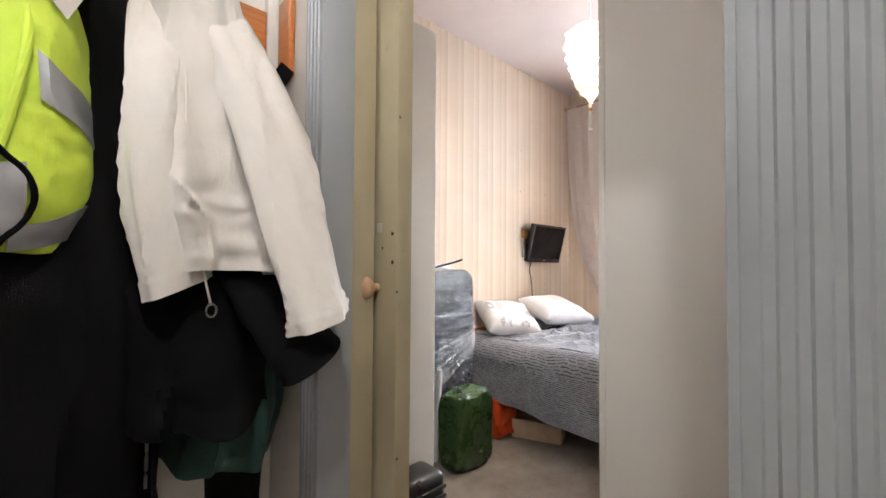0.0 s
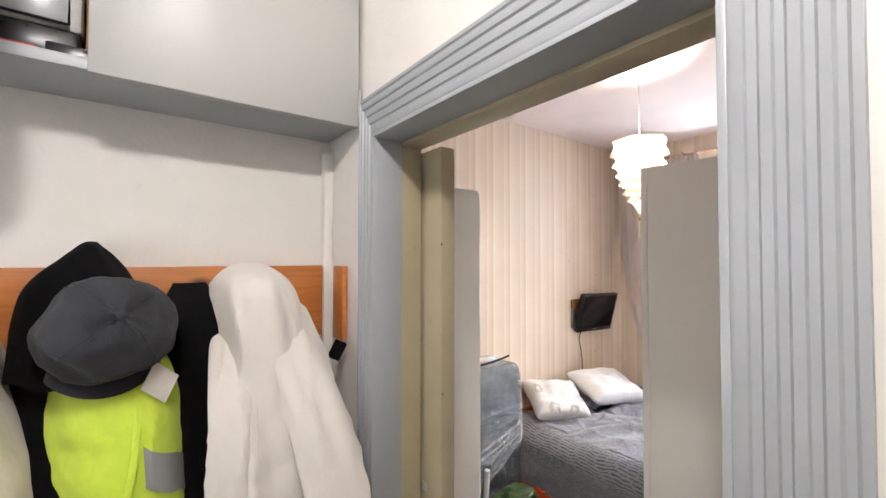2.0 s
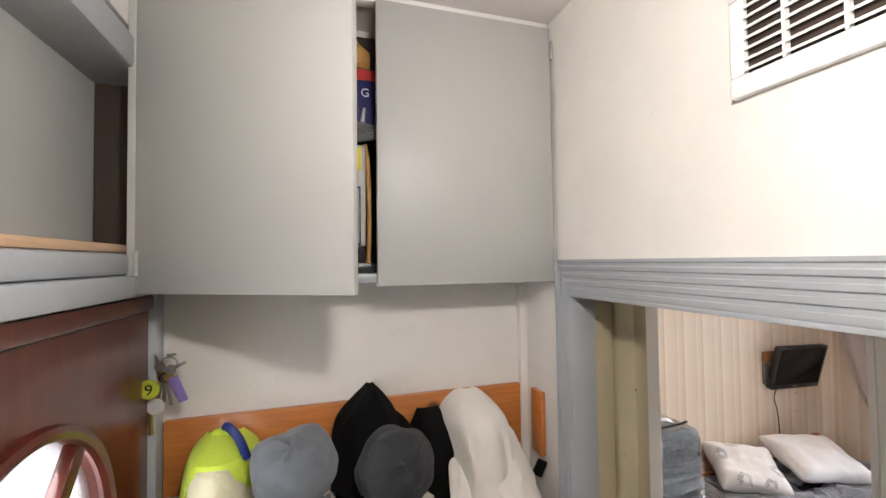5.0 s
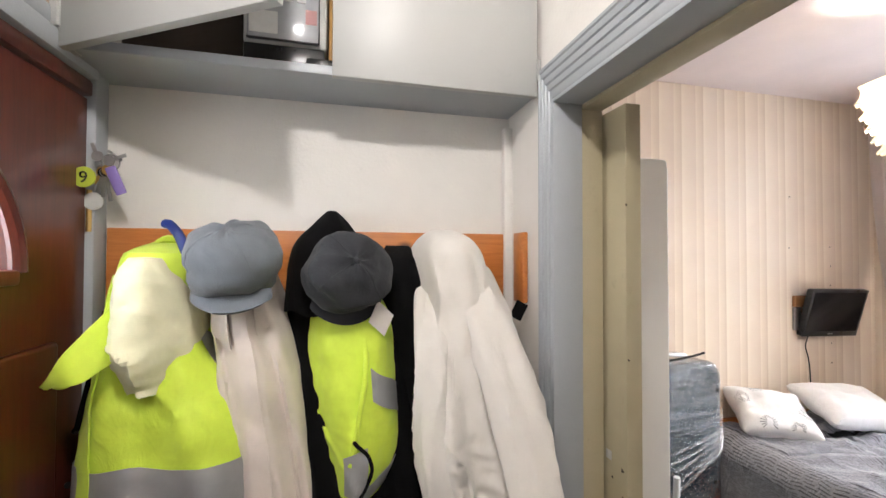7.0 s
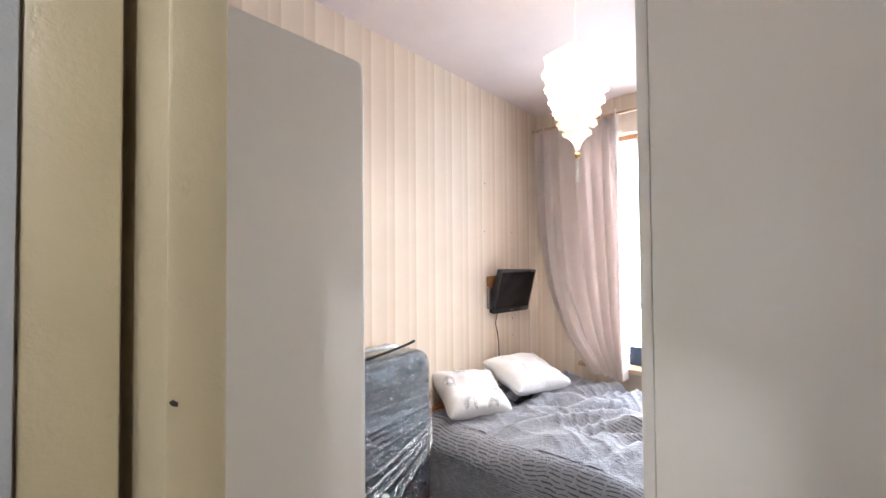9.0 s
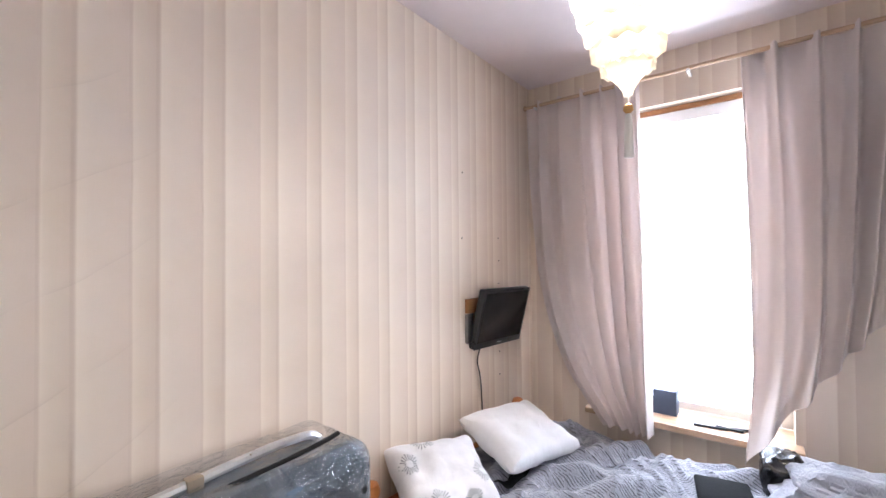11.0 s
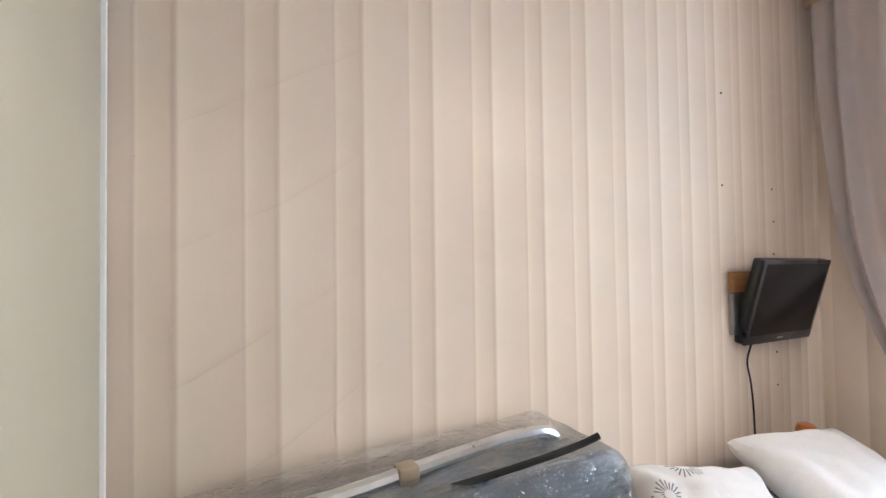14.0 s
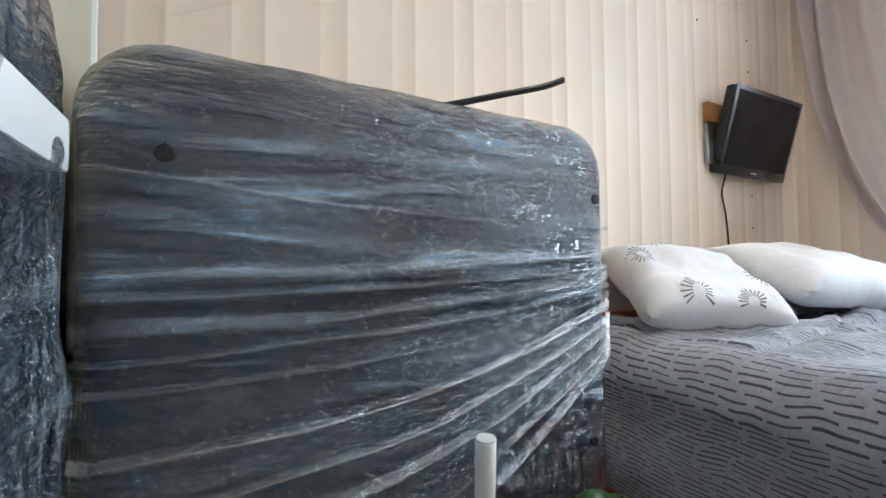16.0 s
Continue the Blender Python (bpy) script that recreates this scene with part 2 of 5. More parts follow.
M_HALL = paint("white_emulsion", (0.76, 0.735, 0.69), 0.75, 0.11, 0.22, 0.45, 5)
M_CEIL = paint("ceiling_paint", (0.74, 0.70, 0.68), 0.85, 0.06, 0.05, 0.6, 8)
M_CEILPINK = paint("pinkish_ceiling_paint", (0.73, 0.635, 0.62), 0.85, 0.06, 0.05, 0.5, 8)
M_GREY = paint("grey_gloss_paint", (0.365, 0.39, 0.41), 0.36, 0.08, 0.18, 0.25, 7)
M_DOORGREY = paint("pale_grey_satin_paint", (0.40, 0.405, 0.39), 0.42, 0.05, 0.08, 0.12, 5)
M_OLIVE = paint("old_cream_olive_paint", (0.44, 0.385, 0.255), 0.40, 0.14, 0.3, 0.3, 8)
M_WARD = paint("pale_grey_laminate", (0.80, 0.79, 0.77), 0.42, 0.03, 0.02, 0.05, 4)
M_WARD_IN = paint("cream_olive_laminate", (0.47, 0.43, 0.33), 0.45, 0.06, 0.05, 0.08, 4)
M_WHITE = paint("white_gloss", (0.82, 0.82, 0.80), 0.35, 0.05, 0.06, 0.1, 8)
M_WALLPAPER = wallpaper("striped_wallpaper")
M_CARPET = carpet("worn_brown_carpet")
M_MAHOGANY = timber("mahogany", (0.045, 0.007, 0.004), (0.115, 0.020, 0.010), (30, 30, 2), 0.28, 0.5, False)
M_PINE = timber("orange_varnished_pine", (0.40, 0.125, 0.025), (0.60, 0.22, 0.055), (2, 30, 30), 0.35, 0.4)
M_SILL = timber("pale_wood", (0.42, 0.26, 0.15), (0.60, 0.42, 0.27), (30, 2, 30), 0.45, 0.2, False)
M_BROWNWOOD = timber("brown_batten", (0.22, 0.09, 0.03), (0.34, 0.16, 0.06), (2, 30, 30), 0.5, 0.1, False)
M_HIVIS = fabric("lime_hi_vis_polyester", (0.66, 0.86, 0.075), 0.6, 0.1, 700, 0.3, 0.1, crumple=9)
M_REFLECT = plain("silver_reflective_tape", (0.40, 0.41, 0.42), 0.45, 0.35, 0.08)
M_CREAM = fabric("cream_fleece", (0.80, 0.765, 0.71), 0.95, 0.05, 500, 0.32, 0.4, crumple=9)
M_SHIRT = fabric("pinkish_beige_cotton", (0.74, 0.655, 0.59), 0.9, 0.08, 800, 0.3, 0.2, crumple=9)
M_LINING = fabric("pale_yellow_lining", (0.82, 0.80, 0.55), 0.85, 0.1, 700, 0.4, 0.2, crumple=9)
M_BLACK = fabric("black_cloth", (0.0035, 0.0035, 0.004), 0.95, 0.3, 600, 0.4, 0.0)
M_BLACK.node_tree.nodes["Principled BSDF"].inputs["Specular IOR Level"].default_value = 0.15
M_GREEN = fabric("bottle_green_nylon", (0.006, 0.042, 0.034), 0.6, 0.3, 700, 0.4, 0.05, crumple=9)
M_CAPGREY = fabric("mid_grey_felt", (0.14, 0.158, 0.178), 0.95, 0.12, 420, 0.6, 0.2)
M_CAPDARK = fabric("charcoal_felt", (0.026, 0.028, 0.033), 0.95, 0.2, 420, 0.6, 0.06)
M_CURTAIN = fabric("greige_curtain_cloth", (0.77, 0.68, 0.63), 0.85, 0.05, 900, 0.2, 0.3)
ct = M_CURTAIN.node_tree
thin, both = ct.nodes.new("ShaderNodeBsdfTranslucent"), ct.nodes.new("ShaderNodeMixShader")
thin.inputs[0].default_value, both.inputs[0].default_value = (0.72, 0.64, 0.61, 1), 0.22
ct.links.new(ct.nodes["Principled BSDF"].outputs[0], both.inputs[1])
ct.links.new(thin.outputs[0], both.inputs[2])
ct.links.new(both.outputs[0], ct.nodes["Material Output"].inputs[0])
M_DUVET = dashes("grey_dash_print_cotton")
M_PILLOW = fabric("white_cotton", (0.83, 0.82, 0.82), 0.85, 0.04, 900, 0.25, 0.2, crumple=9)
M_PRINT = plain("grey_ink", (0.16, 0.17, 0.18), 0.8)
M_SLATE = fabric("dark_slate_cushion_cloth", (0.042, 0.072, 0.108), 0.8, 0.25, 500, 0.3, 0.05)
M_FILM = film_wrap("clear_stretch_film")
M_FOLD = film_wrap("bunched_stretch_film")
for node in M_FOLD.node_tree.nodes:
    if node.type == "VALTORGB":
        for el, g in zip(node.color_ramp.elements, (0.05, 0.12, 0.40)):
            el.color = (g, g, g, 1)
M_BLACKPL = plain("black_plastic", (0.012, 0.012, 0.013), 0.3)
M_SCREEN = plain("dark_screen_glass", (0.004, 0.004, 0.005), 0.14)
M_SCREEN.node_tree.nodes["Principled BSDF"].inputs["Specular IOR Level"].default_value = 0.2
M_METAL = plain("brushed_aluminium", (0.62, 0.63, 0.64), 0.3, 1.0)
M_STEEL = plain("dull_steel", (0.35, 0.35, 0.34), 0.4, 1.0, 0.2)
M_BRASS = plain("brass", (0.55, 0.38, 0.14), 0.35, 1.0)
M_KNOB = timber("pale_turned_wood", (0.60, 0.36, 0.20), (0.76, 0.50, 0.31), (10, 10, 10), 0.4, 0.3, False)
M_GLASS = glassy("clear_glass")
M_FROST = glassy("frosted_glass", (1, 1, 1), 0.5)
M_SHADE = glowing_paper("cream_lampshade_cloth")
M_GBAG = plain("dark_green_plastic_bag", (0.026, 0.060, 0.014), 0.28, 0, 0.3)
M_OBAG = plain("orange_plastic_bag", (0.58, 0.07, 0.015), 0.3, 0, 0.2)
M_BINBAG = plain("black_plastic_bag", (0.01, 0.01, 0.012), 0.22, 0, 0.3)
M_CARD = plain("brown_cardboard", (0.48, 0.36, 0.25), 0.85, 0, 0.12)
M_DIVAN = fabric("pale_blue_grey_divan_cloth", (0.42, 0.46, 0.54), 0.9, 0.1)
# Near-black brown for insides, holes, chips and nail heads.
M_DARKIN = plain("near_black_brown", (0.035, 0.022, 0.015), 0.7)
M_BLUE = plain("blue_plastic", (0.012, 0.03, 0.17), 0.4)
M_NAVY = plain("navy_card", (0.012, 0.015, 0.10), 0.45)
M_RED = plain("red_card", (0.45, 0.02, 0.02), 0.45)
M_YELLOW = plain("yellow_paper", (0.80, 0.68, 0.08), 0.7)
M_TAN = plain("tan_packaging", (0.55, 0.30, 0.09), 0.6)
M_PALE = plain("pale_grey_plastic", (0.55, 0.55, 0.53), 0.4)
M_SKYCARD = plain("dark_blue_box_card", (0.05, 0.075, 0.13), 0.5)
M_LIMEFOB = plain("lime_key_fob", (0.42, 0.5, 0.05), 0.4)
M_PURPLE = plain("lilac_key_fob", (0.22, 0.16, 0.42), 0.4)
glow = Nodes("overcast_glare")
glow.color((0.9, 0.9, 0.9))
glow.set(Emission_Color=(0.93, 0.95, 1.0, 1), Emission_Strength=3.2, Roughness=1.0)
M_GLARE = glow.m

# ---- mesh helpers ----


def box_bm(x0, x1, y0, y1, z0, z1, bevel=0.0, seg=2):
    bm = bmesh.new()
    bmesh.ops.create_cube(bm, size=1)
    for v in bm.verts:
        v.co = Vector(((x0, x1)[v.co.x > 0], (y0, y1)[v.co.y > 0], (z0, z1)[v.co.z > 0]))
    if bevel:
        bmesh.ops.bevel(bm, geom=list(bm.edges), offset=bevel, segments=seg, profile=0.5, affect="EDGES")
    return bm


def cyl_bm(a, b, r0, r1=None, n=16):
    a, b = Vector(a), Vector(b)
    bm = bmesh.new()
    bmesh.ops.create_cone(bm, cap_ends=True, segments=n, radius1=r0, radius2=r0 if r1 is None else r1, depth=(b - a).length)
    m = Matrix.Translation((a + b) / 2) @ (b - a).to_track_quat("Z", "Y").to_matrix().to_4x4()
    bm.transform(m)
    return bm


def lathe_bm(profile, n=24, m=None, squash=None):
    """Turned body from (radius, z) pairs; squash(angle, radius, z) may bend the radius."""
    bm = bmesh.new()
    rings = []
    for r, z in profile:
        rings.append([bm.verts.new(((squash(2 * math.pi * i / n, r, z) if squash else r) * math.cos(2 * math.pi * i / n),
                                    (squash(2 * math.pi * i / n, r, z) if squash else r) * math.sin(2 * math.pi * i / n), z)) for i in range(n)])
    for p, q in zip(rings, rings[1:]):
        for i in range(n):
            bm.faces.new((p[i], p[(i + 1) % n], q[(i + 1) % n], q[i]))
    bm.faces.new(rings[0][::-1])
    bm.faces.new(rings[-1])
    if m is not None:
        bm.transform(m)
    return bm


def tube_bm(points, r, n=8):
    """A round tube along points."""
    bm = bmesh.new()
    pts = [Vector(p) for p in points]
    rings = []
    for i, p in enumerate(pts):
        d = (pts[min(i + 1, len(pts) - 1)] - pts[max(i - 1, 0)]).normalized()
        q = d.to_track_quat("Z", "Y")
        rings.append([bm.verts.new(p + q @ Vector((r * math.cos(2 * math.pi * k / n), r * math.sin(2 * math.pi * k / n), 0))) for k in range(n)])
    for a, b in zip(rings, rings[1:]):
        for k in range(n):
            bm.faces.new((a[k], a[(k + 1) % n], b[(k + 1) % n], b[k]))
    bm.faces.new(rings[0][::-1])
    bm.faces.new(rings[-1])
    return bm


def smooth_path(points, k=6):
    """Points of a smooth line through the given ones."""
    p = [Vector(q) for q in points]
    p = [2 * p[0] - p[1]] + p + [2 * p[-1] - p[-2]]
    out = []
    for i in range(1, len(p) - 2):
        for j in range(k):
            t = j / k
            out.append(0.5 * (2 * p[i] + (p[i + 1] - p[i - 1]) * t + (2 * p[i - 1] - 5 * p[i] + 4 * p[i + 1] - p[i + 2]) * t * t
                              + (3 * p[i] - p[i - 1] - 3 * p[i + 1] + p[i + 2]) * t ** 3))
    return out + [p[-2]]


def prism_bm(outline, axis, a, b):
    """Extrudes a closed outline of 2D points along axis ('x', 'y' or 'z') from a to b."""
    bm = bmesh.new()

    def at(p, d):
        return {"x": (d, p[0], p[1]), "y": (p[0], d, p[1]), "z": (p[0], p[1], d)}[axis]
    lo = [bm.verts.new(at(p, a)) for p in outline]
    hi = [bm.verts.new(at(p, b)) for p in outline]
    k = len(outline)
    bm.faces.new(lo[::-1])
    bm.faces.new(hi)
    for i in range(k):
        bm.faces.new((lo[i], lo[(i + 1) % k], hi[(i + 1) % k], hi[i]))
    bmesh.ops.recalc_face_normals(bm, faces=bm.faces)
    return bm


def grid_bm(f, nu, nv, uv=None, close=False):
    """A sheet from f(u, v), with u and v from 0 to 1; uv(u, v) lays out the cloth."""
    bm = bmesh.new()
    layer = bm.loops.layers.uv.new("UVMap") if uv else None
    vs = [[bm.verts.new(f(i / nu, j / nv)) for i in range(nu if close else nu + 1)] for j in range(nv + 1)]
    for j in range(nv):
        for i in range(nu):
            k = (i + 1) % nu if close else i + 1
            face = bm.faces.new((vs[j][i], vs[j][k], vs[j + 1][k], vs[j + 1][i]))
            if layer:
                for loop, (a, b) in zip(face.loops, ((i, j), (i + 1, j), (i + 1, j + 1), (i, j + 1))):
                    loop[layer].uv = uv(a / nu, b / nv)
    return bm


def thicken(bm, t):
    """Gives a sheet a back side, t behind it, and closes the rim."""
    bmesh.ops.recalc_face_normals(bm, faces=bm.faces)
    bm.normal_update()
    faces = list(bm.faces)
    rim = [tuple(e.verts) for e in bm.edges if e.is_boundary]
    back = {v: bm.verts.new(v.co - v.normal * t) for v in list(bm.verts)}
    layer = bm.loops.layers.uv.active
    for f in faces:
        g = bm.faces.new([back[v] for v in reversed(f.verts)])
        if layer:
            for loop, src in zip(g.loops, reversed(f.loops)):
                loop[layer].uv = src[layer].uv
    for a, b in rim:
        bm.faces.new((a, b, back[b], back[a]))
    return bm


def mesh_of(name, bm, material, smooth=True):
    me = bpy.data.meshes.new(name)
    bmesh.ops.recalc_face_normals(bm, faces=bm.faces)
    bm.to_mesh(me)
    bm.free()
    me.materials.append(material)
    if smooth:
        me.polygons.foreach_set("use_smooth", [True] * len(me.polygons))
        me.set_sharp_from_angle(angle=radians(38))
    return me


def part(name, bm, material, parent=None, label="", smooth=True):
    ob = new(name, mesh_of(name, bm, material, smooth))
    ob.parent = parent
    if label:
        ob["label"] = label
    return ob


def thing(name, label, category, group="", kind="", at=(0, 0, 0)):
    ob = new(name)
    ob.empty_display_size = 0.05
    ob.location = at
    return tagged(ob, label, category, group, kind)


def solid(name, bm, material, label, category, group="", kind="", smooth=True):
    return tagged(part(name, bm, material, None, "", smooth), label, category, group, kind)


def text_part(name, words, size, m, material, parent):
    c = bpy.data.curves.new(name, "FONT")
    c.body, c.size, c.extrude, c.align_x = words, size, 0.0004, "CENTER"
    tmp = bpy.data.objects.new(name, c)
    me = bpy.data.meshes.new_from_object(tmp)
    bpy.data.objects.remove(tmp)
    me.transform(m)
    me.materials.clear()
    me.materials.append(material)
    ob = new(name, me)
    ob.parent = parent
    return ob


def n3(x, y, z, s=1.0):
    return noise.noise(Vector((x, y, z)) * s)


def lerp_table(rows, t):
    """Values of a smooth line through rows of (key, a, b, ...) at key t."""
    if t <= rows[0][0]:
        return rows[0][1:]
    if t >= rows[-1][0]:
        return rows[-1][1:]
    i = max(k for k in range(len(rows) - 1) if rows[k][0] <= t)
    p, q = rows[i], rows[i + 1]
    o, e = rows[max(i - 1, 0)], rows[min(i + 2, len(rows) - 1)]
    w = q[0] - p[0]
    f = (t - p[0]) / w
    h1, h2 = f * f * (3 - 2 * f), f * (1 - f)
    out = []
    for k in range(1, len(p)):
        m0 = w * (q[k] - o[k]) / (q[0] - o[0])
        m1 = w * (e[k] - p[k]) / (e[0] - p[0])
        out.append(p[k] * (1 - h1) + q[k] * h1 + h2 * ((1 - f) * m0 - f * m1))
    return tuple(out)


# ---- structure ----
WX, WY, H = 3.69, 2.08, 2.79          # window wall, long papered wall, ceiling
DX0, DX1 = 0.385, 0.50                # two faces of the wall with the bedroom door
DY0, DY1, DH = 0.072, 0.752, 2.04     # the door opening
HX, HY = -0.61, 1.01                  # front-door wall, coat wall
BACK, SIDE = -1.9, -1.4               # hall's far end, bedroom's far side


def wall(name, boxes, material):
    bm = bmesh.new()
    for b in boxes:
        o = box_bm(*b)
        me = bpy.data.meshes.new("tmp")
        o.to_mesh(me)
        o.free()
        bm.from_mesh(me)
        bpy.data.meshes.remove(me)
    return solid(name, bm, material, "", "", kind="structure", smooth=False)


def label_structure(ob, label, category):
    return tagged(ob, label, category, kind="structure")


label_structure(wall("floor", [(-0.9, 4.2, BACK - 0.2, 2.4, -0.12, 0.0)], M_CARPET), "worn grey-brown carpet with lint and stains", "floor")
label_structure(wall("ceiling_bedroom", [(0.45, 4.05, SIDE - 0.1, WY + 0.1, H, H + 0.1)], M_CEILPINK), "pinkish white painted bedroom ceiling", "ceiling")
label_structure(wall("ceiling_hall", [(-0.9, 0.45, BACK - 0.1, HY + 0.2, H, H + 0.1)], M_CEIL), "white painted hall ceiling", "ceiling")
# the partition: hall side painted, bedroom side papered
MIDX = 0.44
label_structure(wall("wall_door_hall_side", [(DX0, MIDX, BACK, DY0, 0, H), (DX0, MIDX, DY1, HY + 0.12, 0, H), (DX0, MIDX, DY0, DY1, DH, H)], M_HALL),
                "off-white textured plaster wall around the bedroom doorway", "wall")
label_structure(wall("wall_door_bedroom_side", [(MIDX, DX1, SIDE, DY0, 0, H), (MIDX, DX1, DY1, WY, 0, H), (MIDX, DX1, DY0, DY1, DH, H)], M_WALLPAPER),
                "striped papered wall on the bedroom side of the door", "wall")
label_structure(wall("wall_coats", [(HX, DX0, HY, HY + 0.12, 0, H)], M_HALL), "off-white plaster wall behind the coat rack", "wall")
label_structure(wall("wall_long_papered", [(DX1 - 0.06, WX + 0.4, WY, WY + 0.12, 0, H)], M_WALLPAPER), "cream striped wallpaper with fine creases and nail marks", "wall")
WIN = (0.72, 1.66, 0.745, 2.50)       # the window opening: y0, y1, z0, z1
label_structure(wall("wall_window", [(WX, WX + 0.32, SIDE, WIN[0], 0, H), (WX, WX + 0.32, WIN[1], WY, 0, H),
                                     (WX, WX + 0.32, WIN[0], WIN[1], 0, WIN[2] - 0.035), (WX, WX + 0.32, WIN[0], WIN[1], WIN[3], H)], M_WALLPAPER),
                "striped papered wall around the window", "wall")
label_structure(wall("wall_bedroom_side", [(DX1, WX, SIDE - 0.1, SIDE, 0, H)], M_WALLPAPER), "striped papered wall", "wall")
label_structure(wall("wall_hall_end", [(HX - 0.2, DX0, BACK - 0.1, BACK, 0, H)], M_HALL), "off-white plaster wall", "wall")
FD0, FD1 = 0.10, 0.945                # front door opening
label_structure(wall("wall_front_door", [(HX - 0.2, HX, BACK, FD0 - 0.05, 0, H), (HX - 0.2, HX, FD1 + 0.045, HY + 0.12, 0, H),
                                         (HX - 0.2, HX, FD0 - 0.05, FD1 + 0.045, 2.62, H)], M_HALL), "off-white plaster wall around the front door", "wall")

# moulded architrave round the bedroom doorway, mitred at the corner
PROFILE = [(0.0, 0.0), (0.0, 0.010), (0.005, 0.015), (0.014, 0.015), (0.016, 0.010), (0.024, 0.010), (0.027, 0.017), (0.036, 0.018), (0.038, 0.012), (0.045, 0.012),
           (0.048, 0.019), (0.057, 0.020), (0.059, 0.015), (0.066, 0.015), (0.069, 0.022), (0.077, 0.023), (0.080, 0.017), (0.086, 0.017), (0.089, 0.023), (0.096, 0.023), (0.096, 0.0)]
AW, AS = 0.096, 0.90


def architrave(name, path):
    """Sweeps the moulding; path holds (y, z, ym, zm): inner corner and the way outwards at that point."""
    bm = bmesh.new()
    rings = []
    for y, z, oy, oz in path:
        rings.append([bm.verts.new((DX0 - 0.48 * h, y + oy * w * AS, z + oz * w * AS)) for w, h in PROFILE])
    for a, b in zip(rings, rings[1:]):
        for i in range(len(PROFILE) - 1):
            bm.faces.new((a[i], a[i + 1], b[i + 1], b[i]))
    return bm


arch = thing("door_architrave", "ridged grey gloss-painted door architrave with chipped corners", "door frame", kind="structure")
part("architrave_side", architrave("a", [(DY0, 0, -1, 0), (DY0, DH, -1, 1)]), M_GREY, arch)
part("architrave_head", architrave("b", [(DY0, DH, -1, 1), (DY1 - 0.006, DH, 1 / 1.4, 1)]), M_GREY, arch)
part("architrave_side", architrave("c", [(DY1 - 0.006, DH, 1 / 1.4, 1), (DY1 - 0.006, 0, 1 / 1.4, 0)]), M_GREY, arch)
lining = thing("door_lining", "grey and olive painted door lining", "door frame", kind="structure")
part("jamb", box_bm(DX0 - 0.006, 0.452, DY1 - 0.008, DY1, 0, DH - 0.008, 0.001), M_GREY, lining)
part("jamb", box_bm(DX0 - 0.006, 0.452, DY0, DY0 + 0.008, 0, DH - 0.008, 0.001), M_GREY, lining)
part("head", box_bm(DX0 - 0.006, 0.452, DY0, DY1, DH - 0.008, DH, 0.001), M_GREY, lining)
part("stop", box_bm(0.453, 0.508, DY1 - 0.004, DY1, 0, DH - 0.016, 0.003), M_OLIVE, lining, "old cream-olive painted stop")
part("stop", box_bm(0.453, 0.508, DY0, DY0 + 0.016, 0, DH - 0.016, 0.003), M_OLIVE, lining)
part("head_stop", box_bm(0.453, 0.508, DY0, DY1, DH - 0.016, DH, 0.003), M_OLIVE, lining)

slab = thing("sliding_door", "olive-cream sliding door pushed open, chipped edge, old lock holes filled", "door", at=(0, 0, 0))
part("door_leaf", box_bm(0.52, 0.56, 0.685, 1.135, 0.008, 2.022, 0.003), M_OLIVE, slab)
kn = lathe_bm([(0.009, 0), (0.010, 0.012), (0.016, 0.018), (0.0235, 0.026), (0.0245, 0.034), (0.019, 0.041), (0.008, 0.044)], 24,
              Matrix.Translation((0.520, 0.753, 1.10)) @ Matrix.Rotation(radians(-90), 4, "Y"))
part("knob", kn, M_KNOB, slab, "turned pale wooden knob")
for yy, zz, r in ((0.700, 1.215, 0.0045), (0.699, 1.155, 0.0045), (0.735, 1.185, 0.003)):
    part("filled_hole", lathe_bm([(r, 0), (r * 0.7, 0.0012)], 9, Matrix.Translation((0.5195, yy, zz)) @ Matrix.Rotation(radians(-90), 4, "Y"),
                                 lambda a, q, z: q * (1 + 0.3 * math.sin(3 * a + yy * 90))), M_DARKIN, slab)
part("filler_patch", box_bm(0.5188, 0.5205, 0.738, 0.757, 1.22, 1.24, 0.0005), M_PALE, slab)
for k in range(5):
    z = 0.45 + k * 0.33 + 0.03 * math.sin(k * 5)
    part("paint_chip", lathe_bm([(0.0026, 0), (0.002, 0.001)], 7, Matrix.Translation((0.521 + 0.004 * (k % 2), 0.6846, z)) @ Matrix.Rotation(radians(90), 4, "X"), lambda a, q, zz: q * (1 + 0.4 * math.sin(2 * a + k))), M_DARKIN, slab)

# narrow boxed strip in the corner
solid("corner_boxing", box_bm(0.361, DX0, 0.985, HY, 0, 2.045, 0.002), M_HALL, "white boxed-in strip in the corner", "trim", kind="structure")

# vent grille over the door
vent = thing("wall_vent", "white plastic louvred vent grille on the wall", "vent")
VY0, VY1, VZ0, VZ1 = 0.070, 0.300, 2.378, 2.540
fw = 0.022
bm = box_bm(DX0 - 0.014, DX0 - 0.001, VY0 - 0.0, VY1, VZ0 - 0.01, VZ0 + fw, 0.003)
part("frame_bottom", bm, M_WHITE, vent)
part("frame_top", box_bm(DX0 - 0.014, DX0 - 0.001, VY0, VY1, VZ1 - fw, VZ1 + 0.008, 0.003), M_WHITE, vent)
part("frame_side", box_bm(DX0 - 0.0135, DX0 - 0.001, VY0, VY0 + fw, VZ0 + fw, VZ1 - fw, 0.003), M_WHITE, vent)
part("frame_side", box_bm(DX0 - 0.0135, DX0 - 0.001, VY1 - fw, VY1, VZ0 + fw, VZ1 - fw, 0.003), M_WHITE, vent)
